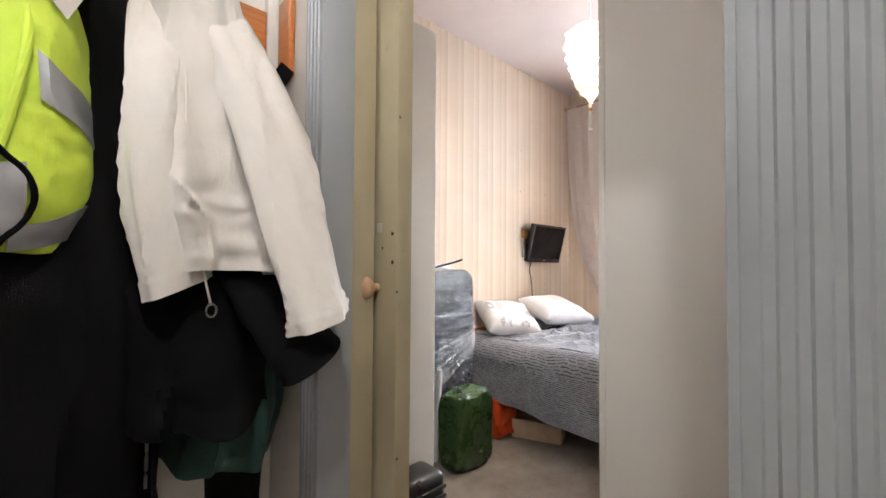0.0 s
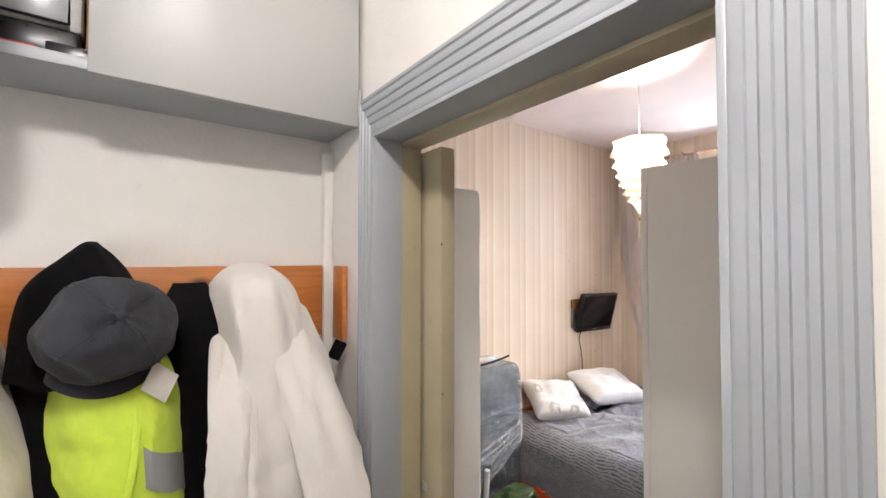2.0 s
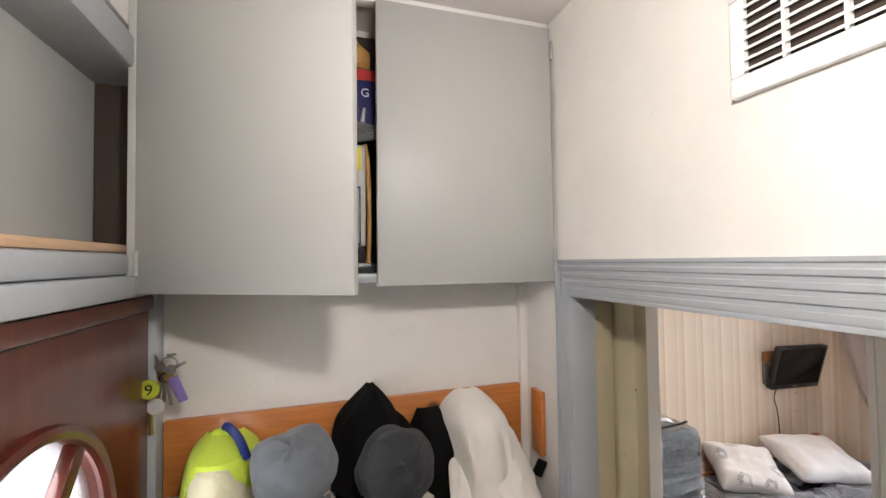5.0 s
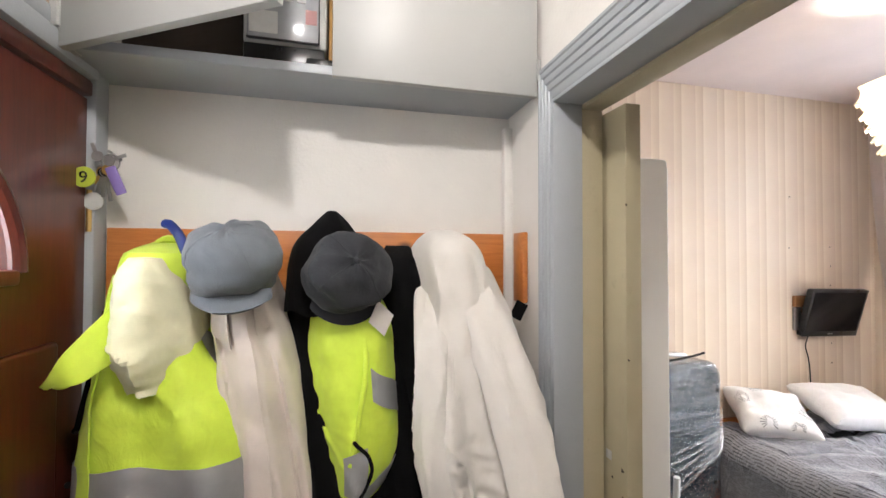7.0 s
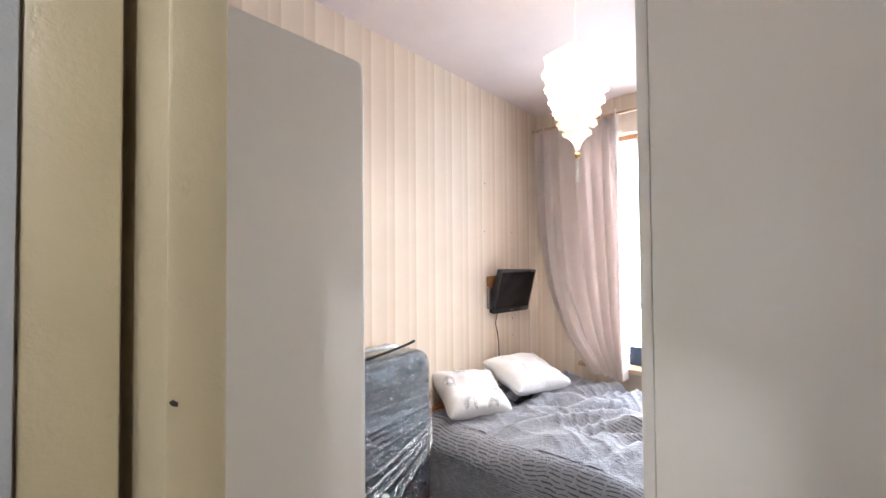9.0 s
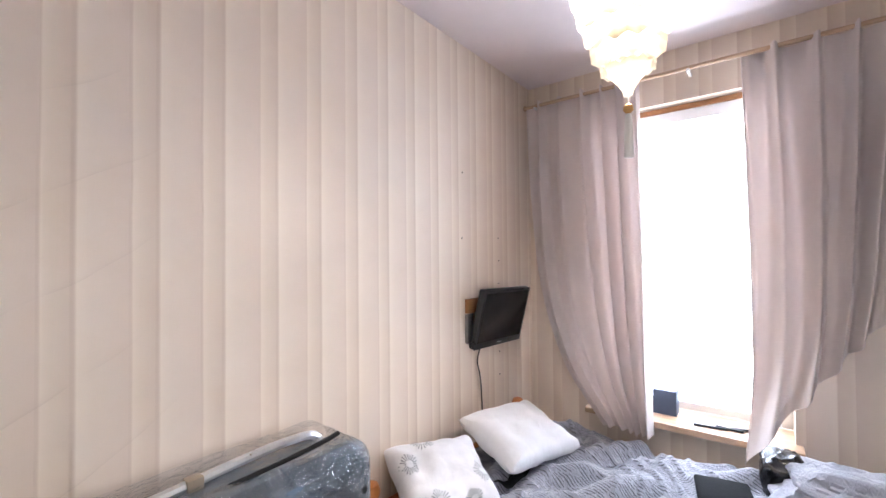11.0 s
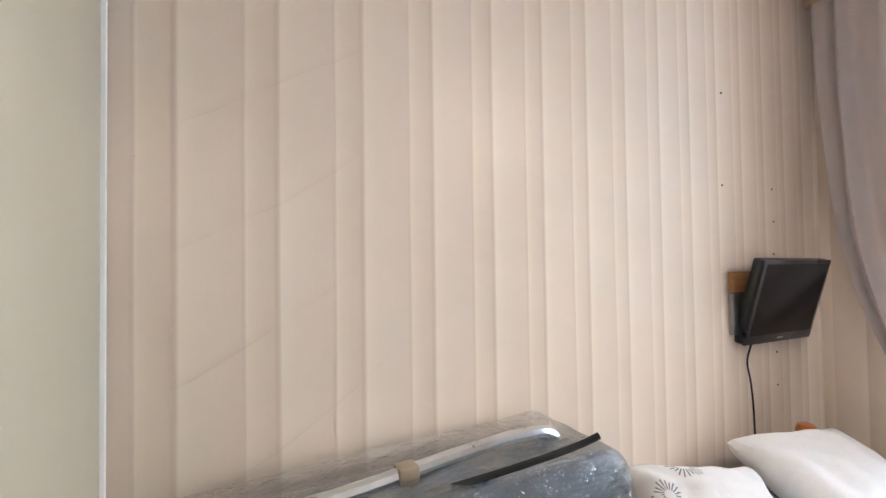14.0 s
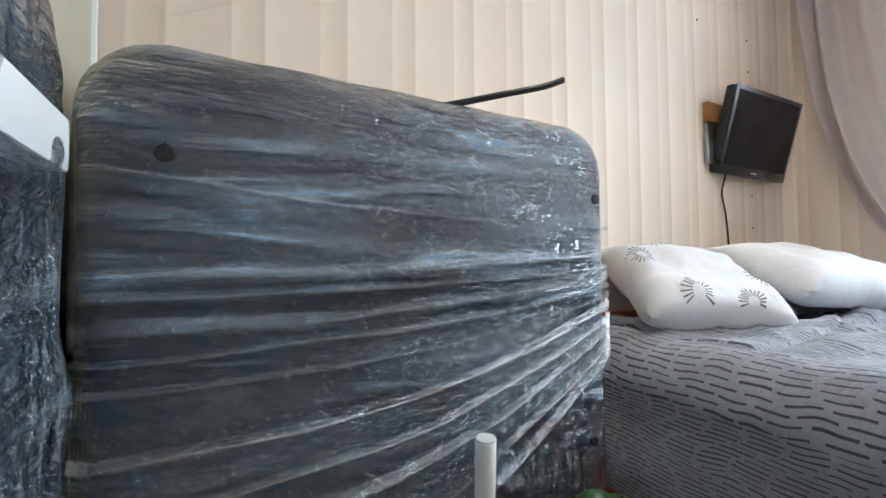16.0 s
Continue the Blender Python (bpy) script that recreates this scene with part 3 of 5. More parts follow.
# Solid plate: the opening's darkness is put into its colour.
part("backing", box_bm(DX0 - 0.0035, DX0 - 0.001, VY0 + fw, VY1 - fw, VZ0 + fw, VZ1 - fw), M_DARKIN, vent, "near-black plate painting the dark behind the slats")
for k in range(7):
    z = VZ0 + fw + 0.008 + k * 0.0158
    s = box_bm(-0.006, 0.006, VY0 + fw, VY1 - fw, -0.0018, 0.0018)
    s.transform(Matrix.Translation((DX0 - 0.009, 0, z)) @ Matrix.Rotation(radians(-24), 4, "Y"))
    part("slat", s, M_WHITE, vent)
for yy in (0.152, 0.222):
    part("rib", box_bm(DX0 - 0.0145, DX0 - 0.004, yy - 0.002, yy + 0.002, VZ0 + fw, VZ1 - fw), M_WHITE, vent)

# front door, its frame and the light above it
fd = thing("front_door", "dark red mahogany front door with arched sunburst glazing", "door", at=(0, 0, 0))
FX = HX - 0.004
cy, cz, RI = 0.525, 1.655, 0.225
arc = [(cy + RI * math.cos(a), cz + RI * math.sin(a)) for a in np.linspace(math.pi, 0, 29)]
part("leaf_lower", box_bm(FX - 0.045, FX, FD0, FD1, 0.01, cz), M_MAHOGANY, fd)
part("leaf_upper", prism_bm([(FD1, cz), (FD1, 2.02), (FD0, 2.02), (FD0, cz)] + arc, "x", FX - 0.045, FX), M_MAHOGANY, fd, smooth=False)
rim = [(FX + 0.002, cy + (RI + 0.008) * math.cos(a), cz + (RI + 0.008) * math.sin(a)) for a in np.linspace(0, math.pi, 33)]
part("glazing_bead", tube_bm(rim, 0.013, 8), M_MAHOGANY, fd)
part("glazing_bead", box_bm(FX - 0.012, FX + 0.012, cy - RI, cy + RI, cz - 0.022, cz + 0.004, 0.006), M_MAHOGANY, fd)
for a in (52, 128):
    c, s = math.cos(radians(a)), math.sin(radians(a))
    q = box_bm(-0.012, 0.012, 0.0, RI, -0.016, 0.016, 0.006)
    q.transform(Matrix.Translation((FX - 0.008, cy, cz)) @ Matrix.Rotation(radians(a), 4, "X"))
    part("glazing_bar", q, M_MAHOGANY, fd)
gl = part("glass", prism_bm([(cy + RI * math.cos(a), cz + RI * math.sin(a)) for a in np.linspace(0, math.pi, 29)], "x", FX - 0.026, FX - 0.022), M_FROST, fd, "bright frosted glass")
gl.visible_shadow = False
for y0, y1 in ((FD0 + 0.09, 0.48), (0.57, FD1 - 0.09)):
    for z0, z1 in ((0.16, 0.72), (0.86, 1.52)):
        part("panel", box_bm(FX - 0.002, FX + 0.010, y0, y1, z0, z1, 0.009, 3), M_MAHOGANY, fd)
for z in (0.25, 1.05, 1.78):
    part("hinge", cyl_bm((FX + 0.006, FD1 + 0.004, z - 0.045), (FX + 0.006, FD1 + 0.004, z + 0.045), 0.006), M_BRASS, fd, "brass hinge knuckle")
ff = thing("front_door_frame", "grey painted front door frame with a fanlight over it", "door frame", kind="structure")
part("post", box_bm(HX - 0.12, HX + 0.012, FD1 + 0.002, HY - 0.012, 0, 2.62, 0.004), M_GREY, ff)
part("post", box_bm(HX - 0.12, HX + 0.012, FD0 - 0.055, FD0 - 0.002, 0, 2.62, 0.004), M_GREY, ff)
part("head_trim", box_bm(HX - 0.05, HX + 0.008, FD0, FD1, 2.024, 2.058, 0.006), M_MAHOGANY, ff, "mahogany head trim")
part("transom", box_bm(HX - 0.12, HX + 0.020, FD0, FD1, 2.06, 2.105, 0.008), M_GREY, ff)
part("transom_mould", box_bm(HX - 0.12, HX + 0.006, FD0, FD1, 2.106, 2.150, 0.010), M_GREY, ff)
part("fanlight_sill", box_bm(HX - 0.12, HX - 0.004, FD0, FD1, 2.151, 2.168, 0.003), M_SILL, ff, "bare wood edge with worn paint")
part("fanlight_panel", box_bm(HX - 0.115, HX - 0.100, FD0, FD1 - 0.03, 2.169, 2.56), M_DOORGREY, ff, "pale grey board over the fanlight")
# Solid strip in the near-black brown.
part("fanlight_reveal", box_bm(HX - 0.098, HX - 0.004, FD1 - 0.03, FD1 + 0.001, 2.169, 2.53), M_DARKIN, ff, "near-black brown reveal strip beside the fanlight")
part("fanlight_head", box_bm(HX - 0.12, HX + 0.012, FD0, FD1, 2.53, 2.60, 0.01), M_GREY, ff)
part("outer_boarding", box_bm(HX - 0.20, HX - 0.121, FD0 - 0.05, FD1 + 0.045, 2.03, 2.62), M_DARKIN, ff)

# ---- hall: cupboard over the coats ----
CX0, CX1, CY, CZ0, CZ1 = -0.604, 0.380, 0.83, 2.078, 2.768
cup = thing("wall_cupboard", "high grey-painted wall cupboard with one door ajar", "cupboard")
part("bottom_board", box_bm(CX0, CX1, CY + 0.001, HY - 0.001, CZ0, CZ0 + 0.02, 0.001), M_GREY, cup)
part("top_rail", box_bm(CX0, CX1, CY, CY + 0.03, CZ1, H - 0.001, 0.002), M_WHITE, cup, "white filler strip under the ceiling")
part("stile", box_bm(CX0 - 0.005, CX0 + 0.025, CY - 0.02, CY + 0.03, CZ0 - 0.004, CZ1, 0.003), M_DOORGREY, cup)
# Back panel and shelf are far darker than the grey doors.
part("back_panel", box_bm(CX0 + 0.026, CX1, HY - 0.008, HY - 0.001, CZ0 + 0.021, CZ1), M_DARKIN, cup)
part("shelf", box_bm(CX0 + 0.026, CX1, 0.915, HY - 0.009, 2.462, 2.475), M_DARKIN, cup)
d = part("door", box_bm(-0.103, CX1 - 0.006, CY - 0.021, CY - 0.002, CZ0 - 0.010, CZ1 - 0.004, 0.0025), M_DOORGREY, cup, "closed pale grey cupboard door")
for z in (2.13, 2.70):
    part("hinge", cyl_bm((CX1 - 0.004, CY - 0.024, z - 0.025), (CX1 - 0.004, CY - 0.024, z + 0.025), 0.004), M_DOORGREY, d)
bm = box_bm(0, 0.485, -0.019, 0, CZ0 - 0.010, CZ1 - 0.004, 0.0025)
bm.transform(Matrix.Translation((CX0 + 0.018, CY - 0.003, 0)) @ Matrix.Rotation(radians(-31), 4, "Z"))
d = part("door", bm, M_DOORGREY, cup, "pale grey cupboard door standing ajar")
for z in (2.13, 2.70):
    part("hinge", cyl_bm((CX0 + 0.014, CY - 0.026, z - 0.025), (CX0 + 0.014, CY - 0.026, z + 0.025), 0.004), M_DOORGREY, d)

# clutter on the cupboard boards
fuse = thing("fuse_box", "pale grey fuse box with a clear flap and yellow notice", "fuse box", at=(0, 0, 0))
part("case", box_bm(-0.30, -0.118, 0.905, 0.998, 2.165, 2.432, 0.008), M_PALE, fuse)
part("lower_section", box_bm(-0.298, -0.121, 0.897, 0.998, 2.112, 2.164, 0.006), M_BLACKPL, fuse, "black lower section")
part("flap", box_bm(-0.29, -0.135, 0.893, 0.9045, 2.172, 2.318, 0.004), plain("clear_grey_flap", (0.36, 0.37, 0.38), 0.15), fuse, "smoky clear flap")
part("flap_rim", tube_bm([(-0.29, 0.892, 2.172), (-0.135, 0.892, 2.172), (-0.135, 0.892, 2.318), (-0.29, 0.892, 2.318)], 0.0025, 6), M_BLACKPL, fuse)
part("notice", box_bm(-0.27, -0.130, 0.902, 0.9045, 2.365, 2.424), M_YELLOW, fuse, "yellow notice")
for k in range(6):
    part("notice_line", box_bm(-0.258 + 0.006 * (k % 3), -0.142 - 0.012 * (k % 2), 0.9012, 0.9021, 2.372 + k * 0.0075, 2.3735 + k * 0.0075), M_TAN, fuse)
for k in range(4):
    sw = part("switch", box_bm(-0.274 + k * 0.030, -0.254 + k * 0.030, 0.889, 0.8935, 2.262, 2.288, 0.002), M_PALE, fuse)
    part("toggle", box_bm(-0.269 + k * 0.030, -0.259 + k * 0.030, 0.885, 0.8885, 2.272, 2.286, 0.0015), M_BLACKPL, sw)
part("sticker", box_bm(-0.165, -0.140, 0.8915, 0.8928, 2.215, 2.248), plain("faded_red_sticker", (0.42, 0.22, 0.22), 0.6), fuse, "faded red sticker")
part("sticker", box_bm(-0.285, -0.225, 0.8915, 0.8928, 2.185, 2.235), M_PALE, fuse)
part("meter_cable", tube_bm(smooth_path([(-0.110, 0.93, 2.12), (-0.108, 0.925, 2.22), (-0.110, 0.925, 2.38), (-0.118, 0.93, 2.44)]), 0.006), M_TAN, fuse, "tan sheathed cable")
pack = thing("glue_pack", "navy and red card pack of glue tubes", "packet", at=(0, 0, 0))
part("card", box_bm(-0.30, -0.085, 0.930, 0.934, 2.477, 2.64, 0.001), M_NAVY, pack)
part("header", box_bm(-0.30, -0.085, 0.927, 0.9295, 2.612, 2.64), M_RED, pack, "red header strip")
text_part("lettering", "SUPER G", 0.032, Matrix.Translation((-0.165, 0.9285, 2.568)) @ Matrix.Rotation(radians(90), 4, "X"), M_WHITE, pack)
for k in range(5):
    part("tube", cyl_bm((-0.27 + k * 0.036, 0.925, 2.485), (-0.262 + k * 0.036, 0.925, 2.535), 0.007, 0.004, 10), M_PALE, pack)
solid("cable_coil", tube_bm(smooth_path([(-0.33 + 0.14 * math.cos(a) + 0.12, 0.90 + 0.012 * math.sin(3 * a), 2.452 + 0.0006 * i + 0.018 * math.sin(a)) for i, a in enumerate(np.linspace(0, 18, 40))], 3), 0.007),
      plain("grey_cable_sheath", (0.13, 0.13, 0.135), 0.4), "coiled grey electrical cable hung in the cupboard", "cable")
bt = thing("tan_bottle_pack", "tan moulded pack standing on the cupboard shelf", "packet")
part("body", lathe_bm([(0.05, 2.642), (0.06, 2.65), (0.062, 2.69), (0.03, 2.72), (0.02, 2.745)], 20, Matrix.Translation((-0.16, 0.955, 0)), lambda a, r, z: r * (0.75 + 0.25 * abs(math.cos(a)))), M_TAN, bt)
part("base_box", box_bm(-0.25, -0.09, 0.94, 0.99, 2.477, 2.642, 0.003), M_TAN, bt)
for k, (x, w, mt, nm) in enumerate(((-0.27, 0.10, M_RED, "red"), (-0.16, 0.07, M_BLACKPL, "black"), (-0.42, 0.09, M_STEEL, "steel"), (-0.05, 0.12, M_PALE, "grey"), (0.1, 0.11, M_TAN, "tan"))):
    solid("small_packet", box_bm(x, x + w, 0.86, 0.90, CZ0 + 0.021, CZ0 + 0.034 + 0.012 * (k % 2), 0.003), mt, nm + " flat packet lying on the cupboard board", "packet", "things in the cupboard")

# ---- hall: coat rack and coats ----
rack = thing("coat_rack", "orange varnished pine coat board with metal hooks", "coat rack")
part("board", box_bm(HX + 0.014, 0.360, HY - 0.020, HY - 0.001, 1.565, 1.747, 0.003), M_PINE, rack)
for x in (-0.46, -0.28, -0.08, 0.045, 0.165):
    part("hook", tube_bm(smooth_path([(x, HY - 0.019, 1.66), (x, HY - 0.06, 1.645), (x, HY - 0.085, 1.665), (x, HY - 0.086, 1.682)]), 0.006), M_STEEL, rack, "bent metal hook")
rack2 = thing("short_coat_board", "short orange varnished pine board on the side wall", "coat rack")
part("board", box_bm(DX0 - 0.016, DX0 - 0.001, 0.885, 0.945, 1.565, 1.747, 0.003), M_PINE, rack2)


def coat_surface(rows, folds=7, amp=0.05, seed=0.0, back=HY - 0.024):
    """rows: (v, x_left, x_right, z, depth), v from 0 at the hook to 1 at the hem. Gives S(u, v, lift); u runs round the front."""
    def S(u, v, lift=0.0):
        xl, xr, z, dep = lerp_table(rows, v)
        a = math.pi * (1 - u)
        c, w = (xl + xr) / 2, (xr - xl) / 2
        f = amp * (0.25 + 0.75 * v) * (math.sin(folds * a + seed + 1.6 * math.sin(2.1 * v + seed)) + 0.6 * math.sin(folds * 1.7 * a + 2 * seed + 3 * v))
        f += 0.55 * amp * n3(4 * u + seed, 5 * v, seed, 2.0) + 0.35 * amp * n3(9 * u, 14 * v, seed + 3, 1.5)
        f += 0.9 * amp * ((1 - abs(math.sin(0.5 * folds * a + 2.2 * v + seed + 1.5 * n3(3 * u, 3 * v, seed)))) ** 4 - 0.25) * min(1, v * 3)
        f *= min(1.0, 0.1 + 7 * v)
        dep *= min(1.0, 0.02 + 22 * v) ** 0.5
        r = 1 + f
        k = lift / max(dep, 0.02)
        x = c + w * (1 + 0.25 * f) * math.copysign(abs(math.cos(a)) ** 0.8, math.cos(a)) * (1 + 0.3 * k)
        y = back - dep * (r + k) * math.sin(a) ** 0.75
        return Vector((x, min(y, back - lift * 0.4), z + 0.012 * min(1, 3 * v) * n3(6 * u, 2 * v, seed + 7, 1.0)))
    return S


def coat_bm(S, nu=56, nv=64, u0=0.0, u1=1.0, v0=0.0, v1=1.0, lift=0.0, t=0.004):
    return thicken(grid_bm(lambda u, v: S(u0 + (u1 - u0) * u, v0 + (v1 - v0) * v, lift), nu, nv), t)


def slanted_bm(S, p, nu=26, nv=8, lift=0.006, t=0.001):
    """A strip on a coat: p = (u0, va0, vb0, u1, va1, vb1), top and bottom v at its two ends."""
    u0, a0, b0, u1, a1, b1 = p
    return thicken(grid_bm(lambda u, v: S(u0 + (u1 - u0) * u, (a0 + (a1 - a0) * u) * (1 - v) + (b0 + (b1 - b0) * u) * v, lift), nu, nv), t)


# large black coats behind
S = coat_surface([(0, -0.13, -0.06, 1.735, 0.05), (0.06, -0.185, 0.0, 1.68, 0.08), (0.2, -0.21, 0.07, 1.55, 0.11), (0.55, -0.20, 0.14, 1.15, 0.165), (1, -0.22, 0.15, 0.66, 0.17)], 6, 0.09, 1.3)
bc = thing("black_coat", "long black coat hanging from the coat rack", "coat", "hanging coats")
part("cloth", coat_bm(S), M_BLACK, bc)
part("collar", coat_bm(coat_surface([(0, -0.112, -0.096, 1.797, 0.07), (0.22, -0.150, -0.062, 1.758, 0.11), (0.5, -0.198, -0.03, 1.70, 0.13), (1, -0.215, 0.0, 1.56, 0.16)], 3, 0.03, 4.0)), M_BLACK, bc)
part("zip", tube_bm(smooth_path([S(0.85, 0.62 + 0.03 * k, 0.006) for k in range(11)], 3), 0.003), M_STEEL, bc, "metal zip")
S = coat_surface([(0, 0.030, 0.09, 1.712, 0.07), (0.1, 0.0, 0.15, 1.63, 0.12), (0.3, 0.02, 0.26, 1.42, 0.12), (0.7, 0.06, 0.35, 1.05, 0.19), (1, 0.08, 0.33, 0.875, 0.25)], 5, 0.09, 2.2)
b2 = thing("black_jacket", "black jacket hung under a white fleece", "jacket", "hanging coats")
part("cloth", coat_bm(S), M_BLACK, b2)
part("sleeve", grid_bm(lambda u, v: Vector((0.275 + 0.050 * v ** 1.3 + (0.055 - 0.008 * v) * math.cos(2 * math.pi * u), 0.82 - 0.16 * v + 0.045 * math.sin(2 * math.pi * u), 1.13 - 0.14 * v + 0.035 * math.cos(2 * math.pi * u) * v + 0.01 * n3(4 * u, 6 * v, 1))), 24, 24, close=True), M_BLACK, b2)
part("drawcord", tube_bm(smooth_path([(0.13, 0.80, 0.95), (0.132, 0.795, 0.88), (0.128, 0.80, 0.80), (0.138, 0.798, 0.74)]), 0.004), M_BLACK, b2)
part("cord_stop", box_bm(0.130, 0.146, 0.790, 0.806, 0.715, 0.745, 0.004), M_BLACKPL, b2)
S = coat_surface([(0, 0.20, 0.30, 1.20, 0.03), (0.5, 0.20, 0.362, 1.0, 0.17), (0.75, 0.18, 0.370, 0.90, 0.20), (1, 0.155, 0.345, 0.78, 0.20)], 6, 0.07, 5.0)
g = thing("green_jacket", "bottle green nylon jacket hanging under the black ones", "jacket", "hanging coats")
part("cloth", coat_bm(S), M_GREEN, g)
part("black_lining", coat_bm(coat_surface([(0, 0.24, 0.38, 0.95, 0.03), (1, 0.25, 0.35, 0.60, 0.07)], 4, 0.1, 6)), M_BLACK, g)

# beige overshirt
S = coat_surface([(0, -0.34, -0.24, 1.66, 0.08), (0.10, -0.36, -0.21, 1.58, 0.14), (0.28, -0.35, -0.165, 1.45, 0.175), (0.6, -0.335, -0.12, 1.22, 0.19), (1, -0.32, -0.08, 0.85, 0.19)], 8, 0.09, 0.4)
sh = thing("beige_shirt", "pinkish beige cotton overshirt hanging under a grey cap", "shirt", "hanging coats")
part("cloth", coat_bm(S), M_SHIRT, sh)
part("collar", slanted_bm(S, (0.12, 0.04, 0.13, 0.42, 0.08, 0.22), 16, 8, 0.010, 0.004), M_SHIRT, sh)
part("collar", slanted_bm(S, (0.58, 0.06, 0.18, 0.82, 0.03, 0.12), 16, 8, 0.010, 0.004), M_SHIRT, sh)
part("placket", slanted_bm(S, (0.46, 0.10, 1.0, 0.53, 0.10, 1.0), 4, 60, 0.006, 0.003), M_SHIRT, sh)

# hi-vis vest
S = coat_surface([(0, -0.11, -0.02, 1.63, 0.12), (0.12, -0.155, 0.035, 1.56, 0.17), (0.45, -0.155, 0.060, 1.39, 0.19), (0.8, -0.13, 0.060, 1.25, 0.195), (1, -0.115, 0.03, 1.165, 0.175)], 4, 0.06, 3.1)
hv = thing("hi_vis_vest", "lime yellow hi-vis vest with silver bands under a charcoal cap", "vest", "hanging coats")
part("cloth", coat_bm(S), M_HIVIS, hv)
part("reflective_band", slanted_bm(S, (0.57, 0.33, 0.47, 0.95, 0.50, 0.69)), M_REFLECT, hv, "silver reflective band")
part("reflective_band", slanted_bm(S, (0.40, 0.76, 0.97, 0.52, 0.70, 0.95)), M_REFLECT, hv, "silver reflective band")
part("hem_band", slanted_bm(S, (0.50, 0.92, 0.995, 0.96, 0.78, 0.92)), M_REFLECT, hv, "silver reflective hem")
part("black_binding", tube_bm(smooth_path([S(0.47 + 0.07 * math.sin(3.1 * k / 10), 0.66 + 0.033 * k, 0.007) for k in range(11)], 3), 0.004), M_BLACK, hv)
part("arm_fold", tube_bm(smooth_path([S(0.56, 0.05, 0.004), S(0.55, 0.3, 0.004), S(0.50, 0.55, 0.004), S(0.44, 0.8, 0.004)], 5), 0.006), M_HIVIS, hv)
part("care_tag", thicken(grid_bm(lambda u, v: Vector((-0.005 + 0.035 * u - 0.02 * v, 0.795 + 0.02 * u, 1.59 - 0.035 * u - 0.045 * v)), 6, 6), 0.002), M_CREAM, hv, "white corner of a label")

# hi-vis jacket with a pale hood
S = coat_surface([(0, -0.50, -0.42, 1.715, 0.12), (0.06, -0.53, -0.385, 1.68, 0.15), (0.25, -0.555, -0.355, 1.52, 0.18), (0.6, -0.598, -0.215, 1.30, 0.205), (1, -0.600, -0.20, 0.92, 0.20)], 5, 0.07, 0.9)
hj = thing("hi_vis_jacket", "lime yellow hi-vis jacket with pale hood and silver band", "jacket", "hanging coats")
part("cloth", coat_bm(S), M_HIVIS, hj)
part("reflective_band", slanted_bm(S, (0.03, 0.62, 0.73, 0.97, 0.62, 0.73), 44), M_REFLECT, hj, "silver reflective band")
part("shoulder_band", slanted_bm(S, (0.82, 0.22, 0.34, 0.97, 0.28, 0.40), 10), M_REFLECT, hj, "silver reflective band")
part("zip_flap", slanted_bm(S, (0.24, 0.10, 1.0, 0.31, 0.10, 1.0), 5, 60, 0.008, 0.003), M_HIVIS, hj)
SH = coat_surface([(0, -0.50, -0.42, 1.690, 0.16), (0.25, -0.522, -0.385, 1.63, 0.205), (0.7, -0.515, -0.362, 1.50, 0.235), (1, -0.485, -0.385, 1.425, 0.21)], 3, 0.08, 2.0)
part("hood_lining", coat_bm(SH, 40, 40), M_LINING, hj, "pale yellow-white hood lining")
part("hood_edge", tube_bm(smooth_path([SH(0.06, 0.72, 0.010), SH(0.02, 0.3, 0.01), SH(0.0, 0.05, 0.006), SH(0.5, 0.0, 0.004) + Vector((0, 0, 0.028)), SH(1, 0.05, 0.006), SH(1, 0.3, 0.01), SH(0.95, 0.72, 0.010)], 6), 0.013), M_HIVIS, hj)
part("hood_flap", thicken(grid_bm(lambda u, v: Vector((-0.490 - 0.088 * u ** 1.3 + 0.02 * v, 0.785 - 0.05 * math.sin(2.5 * u), 1.595 - 0.135 * u * (1 - 0.2 * v) - 0.085 * v * (1 - 0.7 * u * u) + 0.012 * n3(3 * u, 3 * v, 2))), 14, 10), 0.004), M_HIVIS, hj)
part("black_binding", tube_bm(smooth_path([S(0.2, 0.18 + 0.05 * k, 0.012) for k in range(8)], 3), 0.005), M_BLACK, hj)
for k in range(4):
    p = S(0.14, 0.28 + 0.13 * k, 0.012)
    part("press_stud", lathe_bm([(0.007, 0), (0.006, 0.003)], 12, Matrix.Translation(p) @ Matrix.Rotation(radians(90), 4, "X")), M_BLACKPL, hj)

# white fleece
S = coat_surface([(0, 0.150, 0.185, 1.775, 0.10), (0.015, 0.128, 0.205, 1.768, 0.13), (0.045, 0.100, 0.232, 1.745, 0.16), (0.09, 0.078, 0.258, 1.705, 0.185), (0.25, 0.080, 0.292, 1.57, 0.195), (0.6, 0.080, 0.33, 1.32, 0.225), (0.85, 0.092, 0.35, 1.22, 0.24), (1, 0.105, 0.345, 1.160, 0.24)], 6, 0.09, 1.9)
wf = thing("white_fleece", "off-white fleece jacket with zip hanging from the rack", "jacket", "hanging coats", at=(0.010, 0, -0.020))
part("cloth", coat_bm(S, 72, 80), M_CREAM, wf)


